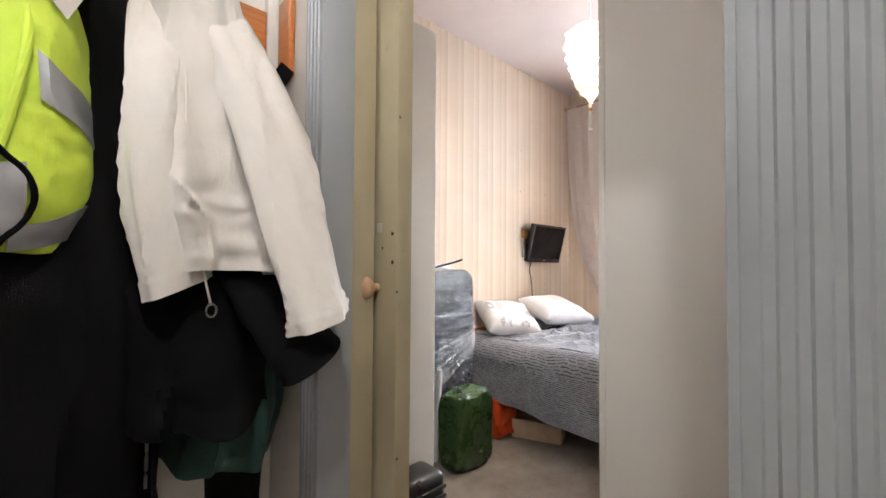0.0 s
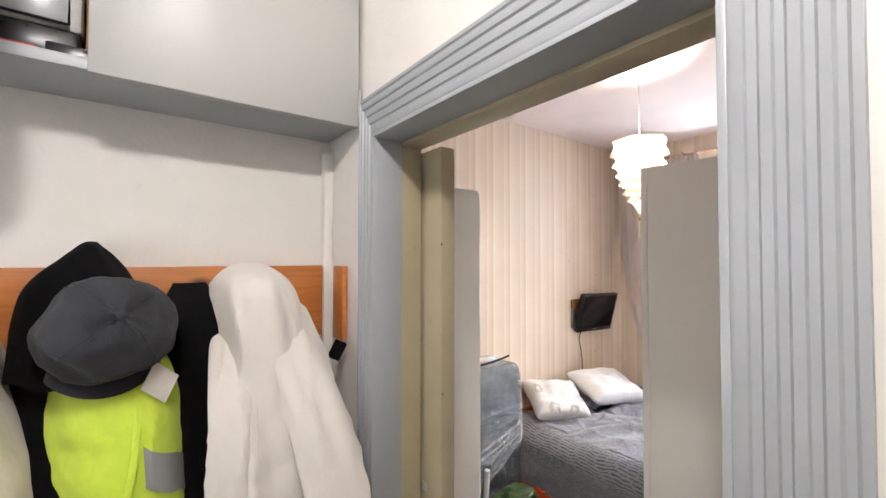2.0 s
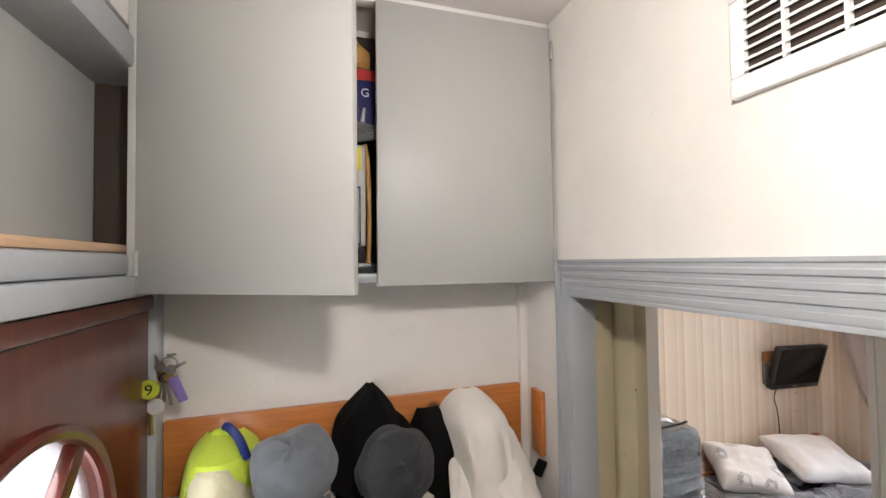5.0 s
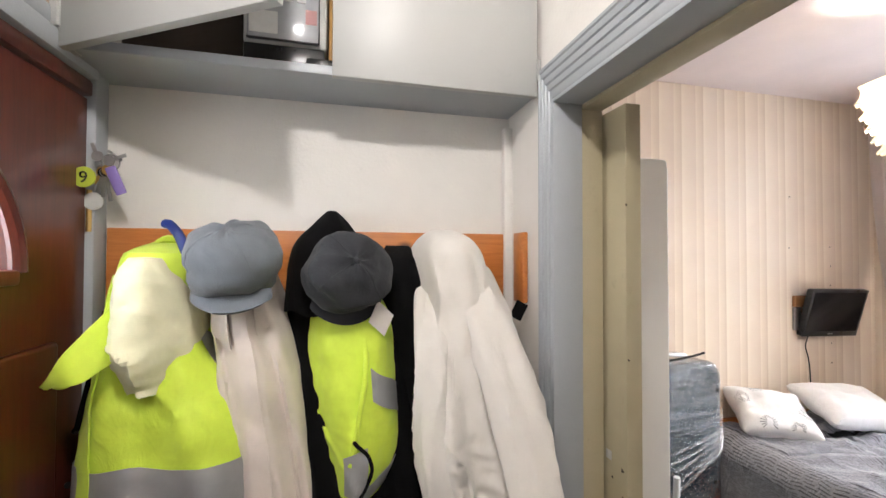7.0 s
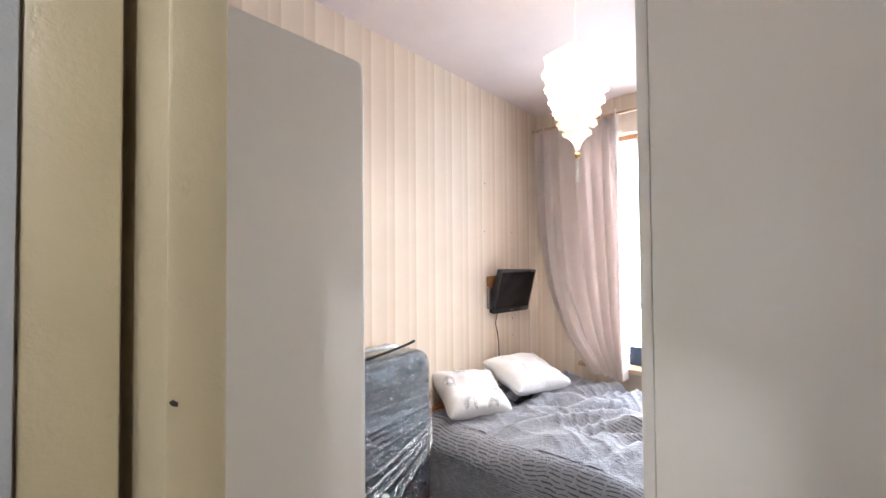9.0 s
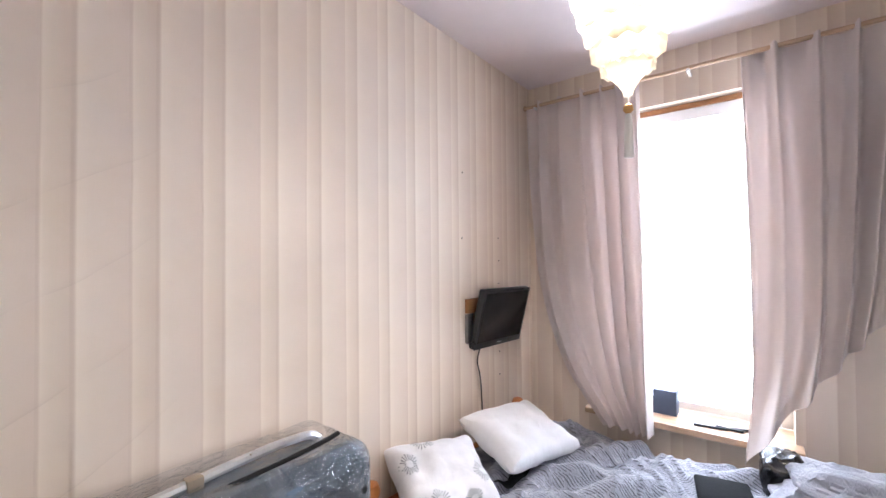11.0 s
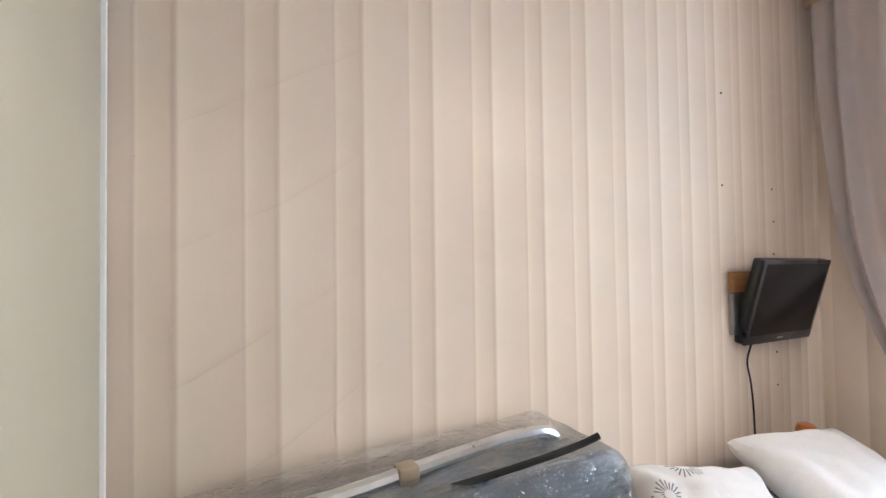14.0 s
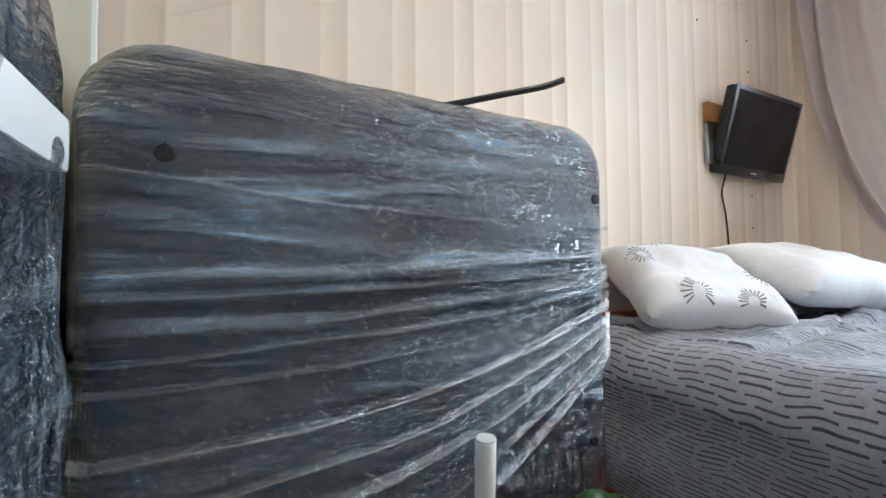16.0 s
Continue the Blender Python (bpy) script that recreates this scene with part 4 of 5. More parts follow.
def sleeve_of(points, r0, r1, flat, seed):
    """A soft sleeve round a bent line, with twisting folds and a cuff edge."""
    line = smooth_path(points, 10)

    def f(u, v):
        k = v * (len(line) - 1)
        i = min(int(k), len(line) - 2)
        p = line[i].lerp(line[i + 1], k - i)
        a = 2 * math.pi * u
        r = (r0 + (r1 - r0) * v) * min(1.0, (v + 0.004) * 9) ** 0.5
        r *= 1 + 0.10 * math.sin(3 * a + 5 * v + seed) + 0.07 * math.sin(5 * a - 7 * v + 2 * seed) + 0.10 * n3(2 * math.cos(a), 2 * math.sin(a), 6 * v + seed)
        r *= 1 + 0.05 * (v > 0.9) + 0.16 * ((1 - abs(math.sin(2 * a + 6 * v + seed))) ** 4 - 0.2)
        return p + Vector((r * math.cos(a), flat * r * math.sin(a), 0.4 * r * math.cos(a) * v))
    return grid_bm(f, 40, 70, close=True)


part("sleeve", sleeve_of([(0.190, 0.93, 1.72), (0.212, 0.872, 1.64), (0.238, 0.81, 1.54), (0.268, 0.745, 1.40), (0.300, 0.690, 1.22), (0.316, 0.655, 1.12), (0.322, 0.638, 1.075)], 0.066, 0.044, 0.8, 1.0), M_CREAM, wf)
part("front_panel", sleeve_of([(0.135, 0.93, 1.70), (0.122, 0.865, 1.61), (0.114, 0.815, 1.49), (0.112, 0.80, 1.34), (0.128, 0.795, 1.20), (0.142, 0.795, 1.128)], 0.042, 0.046, 0.6, 3.0), M_CREAM, wf)
part("zip", tube_bm(smooth_path([(0.150, 0.815, 1.60), (0.148, 0.785, 1.45), (0.150, 0.772, 1.30), (0.176, 0.775, 1.16), (0.190, 0.780, 1.10)], 5), 0.002), M_CREAM, wf, "white zip")
part("zip_pull", tube_bm([Vector((0.190, 0.778, 1.092)) + 0.008 * Vector((math.cos(a), 0, 1.4 * math.sin(a))) for a in np.linspace(0, 6.28, 13)], 0.0018), M_STEEL, wf, "metal zip pull")
q = box_bm(-0.016, 0.016, -0.003, 0.003, -0.022, 0.022, 0.002)
q.transform(Matrix.Translation((0.338, 0.862, 1.570)) @ Matrix.Rotation(radians(28), 4, "Y"))
part("black_tab", q, M_BLACK, wf)


def cap(name, label, mat, c, r, tilt, turn, dome=0.62):
    """A soft flat cap: baggy crown over a short band, with a stiff peak."""
    ob = thing(name, label, "cap", "caps on the coats")

    def f(u, v):
        a = 2 * math.pi * u
        b = v * math.pi * 0.93
        rad = math.sin(b) ** 0.8
        puff = 1 + 0.17 * n3(1.3 * math.cos(a), 1.3 * math.sin(a), 1.5 * b + c[0] * 9) + 0.05 * n3(4 * math.cos(a), 4 * math.sin(a), 4 * b + c[0] * 5)
        return Vector((r * puff * rad * math.cos(a), 0.92 * r * puff * rad * math.sin(a), dome * r * puff * math.cos(b)))
    m = Matrix.Translation(c) @ Matrix.Rotation(radians(turn), 4, "Z") @ Matrix.Rotation(radians(tilt), 4, "X")
    b = grid_bm(f, 40, 24, close=True)
    b.transform(m)
    part("crown", b, mat, ob)
    for k in range(2):
        a = math.pi * (k / 2 + 0.2)
        seam = tube_bm([m @ (1.001 * f(a / (2 * math.pi) + (0 if t < 0.5 else 0.5), abs(0.5 - t) * 1.1)) for t in np.linspace(0.05, 0.95, 25)], 0.0011, 6)
        part("seam", seam, mat, ob)
    pk = grid_bm(lambda u, v: Vector(((0.80 * r) * math.sin((u - 0.5) * 2.6), -(0.62 + 0.50 * v * math.cos((u - 0.5) * 2.4)) * r * (0.75 + 0.25 * math.cos((u - 0.5) * 2.6)), (-0.34 - 0.16 * v) * r)), 24, 6)
    thicken(pk, 0.006)
    pk.transform(m)
    part("peak", pk, mat, ob)
    button = lathe_bm([(0.008, 0), (0.007, 0.005), (0.003, 0.007)], 14, m @ Matrix.Translation(f(0, 0)))
    part("button", button, mat, ob)
    return ob


cap("flat_cap", "soft mid-grey felt flat cap resting on a beige shirt", M_CAPGREY, (-0.286, 0.812, 1.675), 0.094, 38, -8, 0.80)
cap("flat_cap", "charcoal felt flat cap resting on a hi-vis vest", M_CAPDARK, (-0.066, 0.795, 1.652), 0.092, 68, 14, 0.70)
bh = solid("blue_strap", tube_bm(smooth_path([(-0.445, 0.90, 1.752), (-0.432, 0.89, 1.748), (-0.412, 0.88, 1.725), (-0.395, 0.88, 1.68)]), 0.010, 10), M_BLUE, "blue strap hung over a coat hook", "strap")
kr = thing("key_bunch", "bunch of keys with coloured fobs hung on the wall", "keys")
KX, KY, KZ = -0.578, HY - 0.045, 1.905
part("nail", cyl_bm((KX, HY - 0.001, KZ), (KX, KY - 0.008, KZ + 0.008), 0.003), M_STEEL, kr)
part("ring", tube_bm([Vector((KX, KY, KZ - 0.016)) + 0.018 * Vector((math.cos(a), 0, math.sin(a))) for a in np.linspace(0, 6.28, 19)], 0.0016), M_STEEL, kr)
for k, (ang, l, mt) in enumerate(((52, 0.055, M_STEEL), (30, 0.07, M_BRASS), (14, 0.075, M_BLACKPL), (2, 0.07, M_BLACKPL), (-10, 0.08, M_STEEL), (-24, 0.065, M_BLACKPL), (-40, 0.06, M_BRASS), (-115, 0.05, M_STEEL), (160, 0.045, M_STEEL))):
    m = Matrix.Translation((KX, KY - 0.012 - 0.0035 * k, KZ - 0.026)) @ Matrix.Rotation(radians(ang), 4, "Y")
    bow = lathe_bm([(0.011, -0.001), (0.0115, 0.0), (0.011, 0.001)], 14, m @ Matrix.Translation((0, 0, -0.016)) @ Matrix.Rotation(radians(90), 4, "X"))
    key = part("key", bow, mt, kr)
    q = box_bm(-0.0038, 0.0038, -0.0011, 0.0011, -l, -0.024, 0.0006)
    q.transform(m)
    part("blade", q, mt if mt is M_BRASS else M_STEEL, key)
fob = part("fob", lathe_bm([(0.021, -0.002), (0.022, 0), (0.021, 0.002)], 22, Matrix.Translation((KX - 0.024, KY - 0.050, KZ - 0.058)) @ Matrix.Rotation(radians(90), 4, "X")), M_LIMEFOB, kr, "lime round fob with a black number")
text_part("number", "9", 0.034, Matrix.Translation((KX - 0.024, KY - 0.0525, KZ - 0.070)) @ Matrix.Rotation(radians(90), 4, "X"), M_BLACKPL, fob)
q = box_bm(-0.0105, 0.0105, -0.003, 0.003, -0.062, 0, 0.003)
q.transform(Matrix.Translation((KX + 0.022, KY - 0.050, KZ - 0.034)) @ Matrix.Rotation(radians(-22), 4, "Y"))
part("fob", q, M_PURPLE, kr, "lilac fob")
part("tag", lathe_bm([(0.019, 0), (0.019, 0.003)], 18, Matrix.Translation((KX - 0.020, KY - 0.020, KZ - 0.105)) @ Matrix.Rotation(radians(90), 4, "X")), M_PALE, kr, "grey round tag")

# ---- bedroom: window, curtains ----
win = thing("window_1", "tall window with wooden transom, bright daylight outside", "window", kind="structure")
FXW = WX + 0.20
y0, y1, z0, z1 = WIN
part("window_frame", box_bm(FXW, FXW + 0.06, y0, y0 + 0.05, z0, z1, 0.004), M_WHITE, win)
part("window_frame", box_bm(FXW, FXW + 0.06, y1 - 0.05, y1, z0, z1, 0.004), M_WHITE, win)
part("window_head", box_bm(FXW, FXW + 0.06, y0 + 0.051, y1 - 0.051, z1 - 0.03, z1, 0.004), M_WHITE, win)
part("window_foot", box_bm(FXW, FXW + 0.06, y0 + 0.051, y1 - 0.051, z0, z0 + 0.045, 0.004), M_WHITE, win)
part("meeting_rail", box_bm(FXW - 0.004, FXW + 0.056, y0 + 0.051, y1 - 0.051, 1.15, 1.195, 0.004), M_WHITE, win)
p = part("pane", box_bm(FXW + 0.026, FXW + 0.030, y0 + 0.051, y1 - 0.051, z0 + 0.046, z1 - 0.031), M_GLASS, win)
p.visible_shadow = False
part("blind_batten", box_bm(WX + 0.05, WX + 0.085, y0 + 0.01, y1 - 0.01, 2.462, 2.492, 0.004), M_BROWNWOOD, win, "brown wooden blind batten")
part("blind_cloth", box_bm(WX + 0.062, WX + 0.066, y0 + 0.02, y1 - 0.02, 2.40, 2.462), M_PILLOW, win, "rolled white blind cloth")
part("window_sill", box_bm(WX - 0.10, FXW, y0 - 0.03, y1 + 0.03, WIN[2] - 0.034, WIN[2], 0.006), M_SILL, win, "pale wooden sill board")
rod = thing("curtain_rail", "pinkish painted curtain pole on small brackets", "curtain rail")
part("pole", cyl_bm((WX - 0.09, 2.065, 2.632), (WX - 0.09, -0.15, 2.632), 0.011), M_SILL, rod)
part("finial", lathe_bm([(0.011, 0), (0.018, 0.008), (0.018, 0.016), (0.008, 0.024)], 16, Matrix.Translation((WX - 0.09, 2.05, 2.632)) @ Matrix.Rotation(radians(-90), 4, "X")), M_SILL, rod)
for yy in (1.99, 1.12, 0.05):
    part("bracket", box_bm(WX - 0.10, WX - 0.001, yy - 0.008, yy + 0.008, 2.612, 2.628, 0.003), M_WHITE, rod)


def curtain(name, label, rows, folds, seed, raised=0.0):
    """rows: (v, y of the outer edge, y of the inner edge, z, how far it stands off); v from the heading to the hem.
    raised: how far the outer end of the hem is drawn up above the inner one."""
    ob = thing(name, label, "curtain", "curtains")

    def f(u, v):
        a, b, z, off = lerp_table(rows, v)
        y = a + (b - a) * u
        z += raised * v * (1 - u) ** 0.9
        s = u * folds + 0.22 * math.sin(7 * u + seed) + 0.30 * v * math.sin(2.2 * v + 4 * u + seed)
        big = 0.6 + 0.55 * math.sin(2.7 * math.floor(s + 0.5) + seed) ** 2
        ridge = (0.5 + 0.5 * math.cos(2 * math.pi * s)) ** (3.2 - 1.7 * min(1, 2 * v))
        deep = -0.105 * big * ridge * (0.48 + 0.52 * min(1, 2.2 * v)) * (1 - 0.25 * v) + 0.010 * math.sin(3.1 * math.pi * s + 2 * v + seed)
        sag = 0.022 * n3(3 * u, 3 * v, seed) * (0.3 + v)
        tab = 0.022 * ridge * max(0.0, 1 - v * 14)
        return Vector((WX - 0.060 - off + deep + sag, y + 0.012 * math.sin(2 * math.pi * s + seed) * (1 - 0.5 * v), z + tab))
    part("cloth", thicken(grid_bm(f, 220, 70), 0.003), M_CURTAIN, ob)
    part("heading_tape", thicken(grid_bm(lambda u, v: f(u, 0.004 + v * 0.028) + Vector((0.005, 0, 0)), 220, 3), 0.0015), M_CURTAIN, ob)
    part("hem", thicken(grid_bm(lambda u, v: f(u, 0.962 + 0.037 * v) - Vector((0.004, 0, 0)), 220, 3), 0.002), M_CURTAIN, ob)
    return ob


curtain("curtain", "greige curtain with soft folds, hem swept along the sill",
        [(0, 2.050, 1.350, 2.640, 0.0), (0.35, 2.02, 1.340, 2.0, 0.0), (0.60, 1.955, 1.328, 1.45, 0.015), (0.84, 1.80, 1.318, 0.98, 0.03), (1, 1.56, 1.310, 0.675, 0.05)], 6, 0.6)
curtain("curtain", "greige curtain with deep folds, hem drawn up over the sill",
        [(0, 0.02, 0.890, 2.625, 0.0), (0.35, 0.08, 0.880, 2.0, 0.0), (0.62, 0.16, 0.872, 1.45, 0.03), (0.82, 0.22, 0.872, 1.02, 0.07), (1, 0.28, 0.905, 0.665, 0.15)], 7, 3.7, 0.95)
bx = solid("dark_box", box_bm(WX + 0.04, WX + 0.13, 1.225, 1.345, WIN[2], WIN[2] + 0.135, 0.003), M_SKYCARD, "dark blue card box standing on the window sill", "box")
for k, (yy, l, a) in enumerate(((1.06, 0.15, 8), (0.98, 0.12, -6), (0.93, 0.10, 20))):
    q = tube_bm([(0, -l / 2, 0), (0, l / 2, 0)], 0.007)
    q.transform(Matrix.Translation((WX - 0.02 + 0.025 * k, yy, WIN[2] + 0.0072)) @ Matrix.Rotation(radians(a), 4, "Z"))
    solid("black_pen", q, M_BLACKPL, "black marker pen lying on the sill", "pen", "pens on the sill")
bk = thing("backdrop", "white glare of an overcast sky outside the window", "backdrop", kind="structure")
part("sky_sheet", box_bm(7.0, 7.05, -6, 8, -1.0, 7), M_GLARE, bk)
fk = thing("backdrop_street", "white daylight outside the front door", "backdrop", kind="structure")
part("sky_sheet", box_bm(-3.05, -3.0, -2, 4, -0.5, 5), M_GLARE, fk)

# ---- bedroom: wardrobes ----
lw = thing("wardrobe", "pale grey tall wardrobe with rounded top corner against the papered wall", "wardrobe", "wardrobes")
bm = prism_bm([(0.57, 0.0), (1.055, 0.0), (1.055, 2.022), (1.051, 2.030), (1.043, 2.034), (0.57, 2.034)], "y", 1.155, 1.173)
part("side_panel", bm, M_WARD, lw)
part("top_panel", box_bm(0.57, 1.050, 1.1735, 2.045, 2.014, 2.032), M_WARD, lw)
part("back_panel", box_bm(0.57, 0.58, 1.1735, 2.045, 0, 2.013), M_WARD, lw)
part("door", box_bm(1.0665, 1.080, 1.176, 1.645, 0.05, 2.010, 0.003), M_WARD, lw)
part("door", box_bm(1.050, 1.066, 1.60, 2.057, 0.05, 2.072, 0.003), M_WARD_IN, lw, "cream-olive recessed door")
part("end_post", box_bm(1.048, 1.072, 2.058, 2.068, 0, 2.078, 0.002), M_WHITE, lw, "white upright filler strip")
part("plinth", box_bm(0.585, 1.03, 1.1735, 2.045, 0, 0.049), M_WARD, lw)
rw = thing("wardrobe", "pale grey tall wardrobe standing beside the bedroom doorway", "wardrobe", "wardrobes")
RW = Matrix.Translation((1.163, 0.541, 0)) @ Matrix.Rotation(radians(4.6), 4, "Z")
for nm, b, mt in (("side_panel", box_bm(0, 0.018, -0.50, 0.0, 0, 2.034, 0.002), M_WARD), ("side_panel", box_bm(0.83, 0.848, -0.50, 0, 0, 2.034, 0.002), M_WARD),
                  ("top_panel", box_bm(0.0185, 0.8295, -0.50, -0.001, 2.014, 2.033), M_WARD), ("back_panel", box_bm(0.0185, 0.8295, -0.50, -0.49, 0, 2.013), M_WARD),
                  ("door", box_bm(0.001, 0.4225, 0.001, 0.019, 0.06, 2.034, 0.002), M_WARD), ("door", box_bm(0.4255, 0.847, 0.001, 0.019, 0.06, 2.034, 0.002), M_WARD),
                  ("plinth", box_bm(0.0185, 0.8295, -0.03, -0.012, 0, 0.058), M_WARD)):
    b.transform(RW)
    part(nm, b, mt, rw)
for xx in (0.39, 0.46):
    q = tube_bm(smooth_path([(xx, 0.0195, 1.0), (xx, 0.036, 1.01), (xx, 0.036, 1.11), (xx, 0.0195, 1.12)]), 0.005)
    q.transform(RW)
    part("handle", q, M_METAL, rw)

# ---- bedroom: bed ----
BX0, BX1, BY0, BY1, BZ = 2.19, 3.50, 0.12, 2.03, 0.615
bed = thing("double_bed", "double divan bed with pale blue-grey base", "bed")
part("base", box_bm(BX0 + 0.04, BX1, BY0, BY1, 0.20, 0.40, 0.03, 3), M_DIVAN, bed)
part("mattress", box_bm(BX0 + 0.02, BX1, BY0, BY1, 0.401, 0.575, 0.05, 4), M_PILLOW, bed)
for xx in (BX0 + 0.12, BX1 - 0.08):
    for yy in (BY0 + 0.1, BY1 - 0.08):
        part("leg", cyl_bm((xx, yy, 0), (xx, yy, 0.2), 0.022, 0.03), M_BROWNWOOD, bed)
for xx in (BX0 + 0.02, 3.42):
    part("headboard_post", cyl_bm((xx, 2.05, 0), (xx, 2.05, 0.70), 0.025), M_PINE, bed)
    part("post_knob", lathe_bm([(0.02, 0.70), (0.035, 0.715), (0.04, 0.738), (0.03, 0.765), (0.008, 0.775)], 18, Matrix.Translation((xx, 2.048, 0))), M_PINE, bed, "round orange pine knob")
part("headboard_rail", box_bm(BX0 + 0.05, 3.39, 2.035, 2.06, 0.45, 0.66, 0.006), M_PINE, bed)


def duvet(u, v):
    """u from the near hem over the top to the window side, v from the head to the foot."""
    y = 2.02 - v * (2.02 - BY0 + 0.05)
    drop, top = 0.40, BX1 - BX0 + 0.02
    s = u * (drop + top)
    puff = 0.020 * n3(s * 2.2, y * 2.2, 3) + 0.015 * n3(s * 6, y * 6, 5)
    diag = (s - 0.3) * 0.9 + y
    wr = 0.026 * math.sin(15 * diag + 5 * n3(s * 2, y * 2, 1)) * max(0, min(1, (s - drop) * 2.2)) + 0.017 * math.sin(37 * (0.6 * s + y) + 6 * n3(s * 3, y * 3, 8)) * max(0, min(1, (s - drop) * 2))
    wr += (0.016 * (1 - abs(math.sin(23 * (0.8 * s - 0.5 * y) + 7 * n3(s * 2.5, y * 2.5, 4)))) ** 3) * max(0, min(1, (s - drop) * 2.5))
    r = 0.11
    if s < drop - r * 0.6:
        d = drop - r * 0.6 - s
        hang = 0.026 * math.sin(9 * y + 2 * n3(y * 2, 0, 2)) * d / drop
        return Vector((BX0 - 0.055 + hang + puff * 0.6 + 0.03 * d, y, BZ - r - d * (0.72 + 0.40 * v)))
    if s < drop + r * 0.6:
        a = (s - drop + r * 0.6) / (1.2 * r) * math.pi / 2
        return Vector((BX0 - 0.055 + r * (1 - math.cos(a)) + puff * 0.6, y, BZ - r + r * math.sin(a) + 0.5 * puff))
    x = BX0 - 0.055 + r + (s - drop - r * 0.6)
    return Vector((x, y, BZ + puff + wr + 0.012 * (v < 0.2)))


dv = thing("duvet", "rumpled grey duvet printed with dark dashes over the bed", "duvet")
part("cover", thicken(grid_bm(duvet, 190, 200, lambda u, v: (v * 1.95, u * 1.75)), 0.012), M_DUVET, dv)

part("hem", tube_bm([duvet(0, k / 120) + Vector((0.004, 0, 0)) for k in range(121)], 0.009, 8), M_DUVET, dv, "thick sewn hem")
part("closure_flap", thicken(grid_bm(lambda u, v: duvet(0.02 + 0.05 * v, 0.62 + 0.36 * u) - Vector((0.006, 0, 0)), 40, 5, lambda u, v: (1.2 + 0.7 * u, 0.04 + 0.09 * v)), 0.004), M_DUVET, dv)


def pillow(name, label, w, d, h, m, seed, prints=()):
    ob = thing(name, label, "pillow", "pillows on the bed")

    def f(u, v, sgn, lift=0.0):
        x, y = 2 * u - 1, 2 * v - 1
        e = max(0.0, (1 - x ** 4)) ** 0.5 * max(0.0, (1 - y ** 4)) ** 0.5
        pull = 1 - 0.10 * (1 - abs(x)) * y * y * 1.0
        pull2 = 1 - 0.10 * (1 - abs(y)) * x * x * 1.0
        z = sgn * (h / 2) * e ** 0.85 * (1 + 0.12 * n3(2 * x, 2 * y, seed)) + 0.010 * n3(3 * x, 3 * y, seed + 4) + sgn * (lift + 0.002)
        z += sgn * 0.008 * e * math.sin(5 * (x + 0.6 * y) + 4 * n3(x, y, seed))
        return m @ Vector((w / 2 * x * pull2, d / 2 * y * pull, z))
    bm = grid_bm(lambda u, v: f(u, v, 1), 44, 36)
    lo = grid_bm(lambda u, v: f(u, v, -1), 44, 36)
    me = bpy.data.meshes.new("tmp")
    lo.to_mesh(me)
    lo.free()
    bm.from_mesh(me)
    bpy.data.meshes.remove(me)
    bmesh.ops.remove_doubles(bm, verts=bm.verts, dist=0.0045)
    part("case", bm, M_PILLOW, ob)
    for k, (cu, cv, r, sgn) in enumerate(prints):
        bm = bmesh.new()
        for i in range(22):
            a = 2 * math.pi * i / 22
            r1 = r * (0.8 + 0.25 * abs(math.sin(i * 2.4)))
            c, s = math.cos(a), math.sin(a)
            q = []
            for rr, hw in ((0.38 * r, 0.0012), (r1, 0.0018)):
                for sd in (-1, 1):
                    q.append((cu + (rr * c - sd * hw * s) / w, cv + (rr * s + sd * hw * c) / d))
            q = [q[0], q[1], q[3], q[2]]
            if all(0.01 < a0 < 0.99 and 0.01 < b0 < 0.99 for a0, b0 in q):
                bm.faces.new([bm.verts.new(f(a0, b0, sgn, 0.003)) for a0, b0 in q])
        part("sun_motif", bm, M_PRINT, ob, "grey printed sunburst")
    return ob


def frame_of(o, xa, ya):
    o, xa, ya = Vector(o), Vector(xa).normalized(), Vector(ya)
    za = xa.cross(ya).normalized()
    ya = za.cross(xa)
    m = Matrix.Identity(4)
    for i, a in enumerate((xa, ya, za)):
        m.col[i] = (*a, 0)
    m.col[3] = (*o, 1)
    return m


pillow("pillow", "white pillow printed with grey sunburst motifs", 0.43, 0.33, 0.15, frame_of((2.455, 1.885, 0.738), (0.38, -0.15, -0.04), (0.10, 0.16, 0.11)), 1.0,
       ((0.86, 0.36, 0.050, 1), (0.30, 0.10, 0.05, 1), (0.12, 0.62, 0.045, 1), (0.66, 0.06, 0.04, 1), (0.35, 0.92, 0.05, 1)))
pillow("pillow", "plain white pillow lying across another", 0.52, 0.38, 0.15, frame_of((2.98, 1.80, 0.765), (0.62, -0.14, -0.05), (0.12, 0.36, 0.12)), 6.0)
solid("dark_cloth", grid_bm(lambda u, v: Vector((2.70 + 0.22 * u, 1.70 + 0.16 * v, 0.648 + 0.02 * n3(4 * u, 4 * v, 2))), 12, 10), M_BLACK, "small dark navy cloth tucked between the pillows", "cloth")


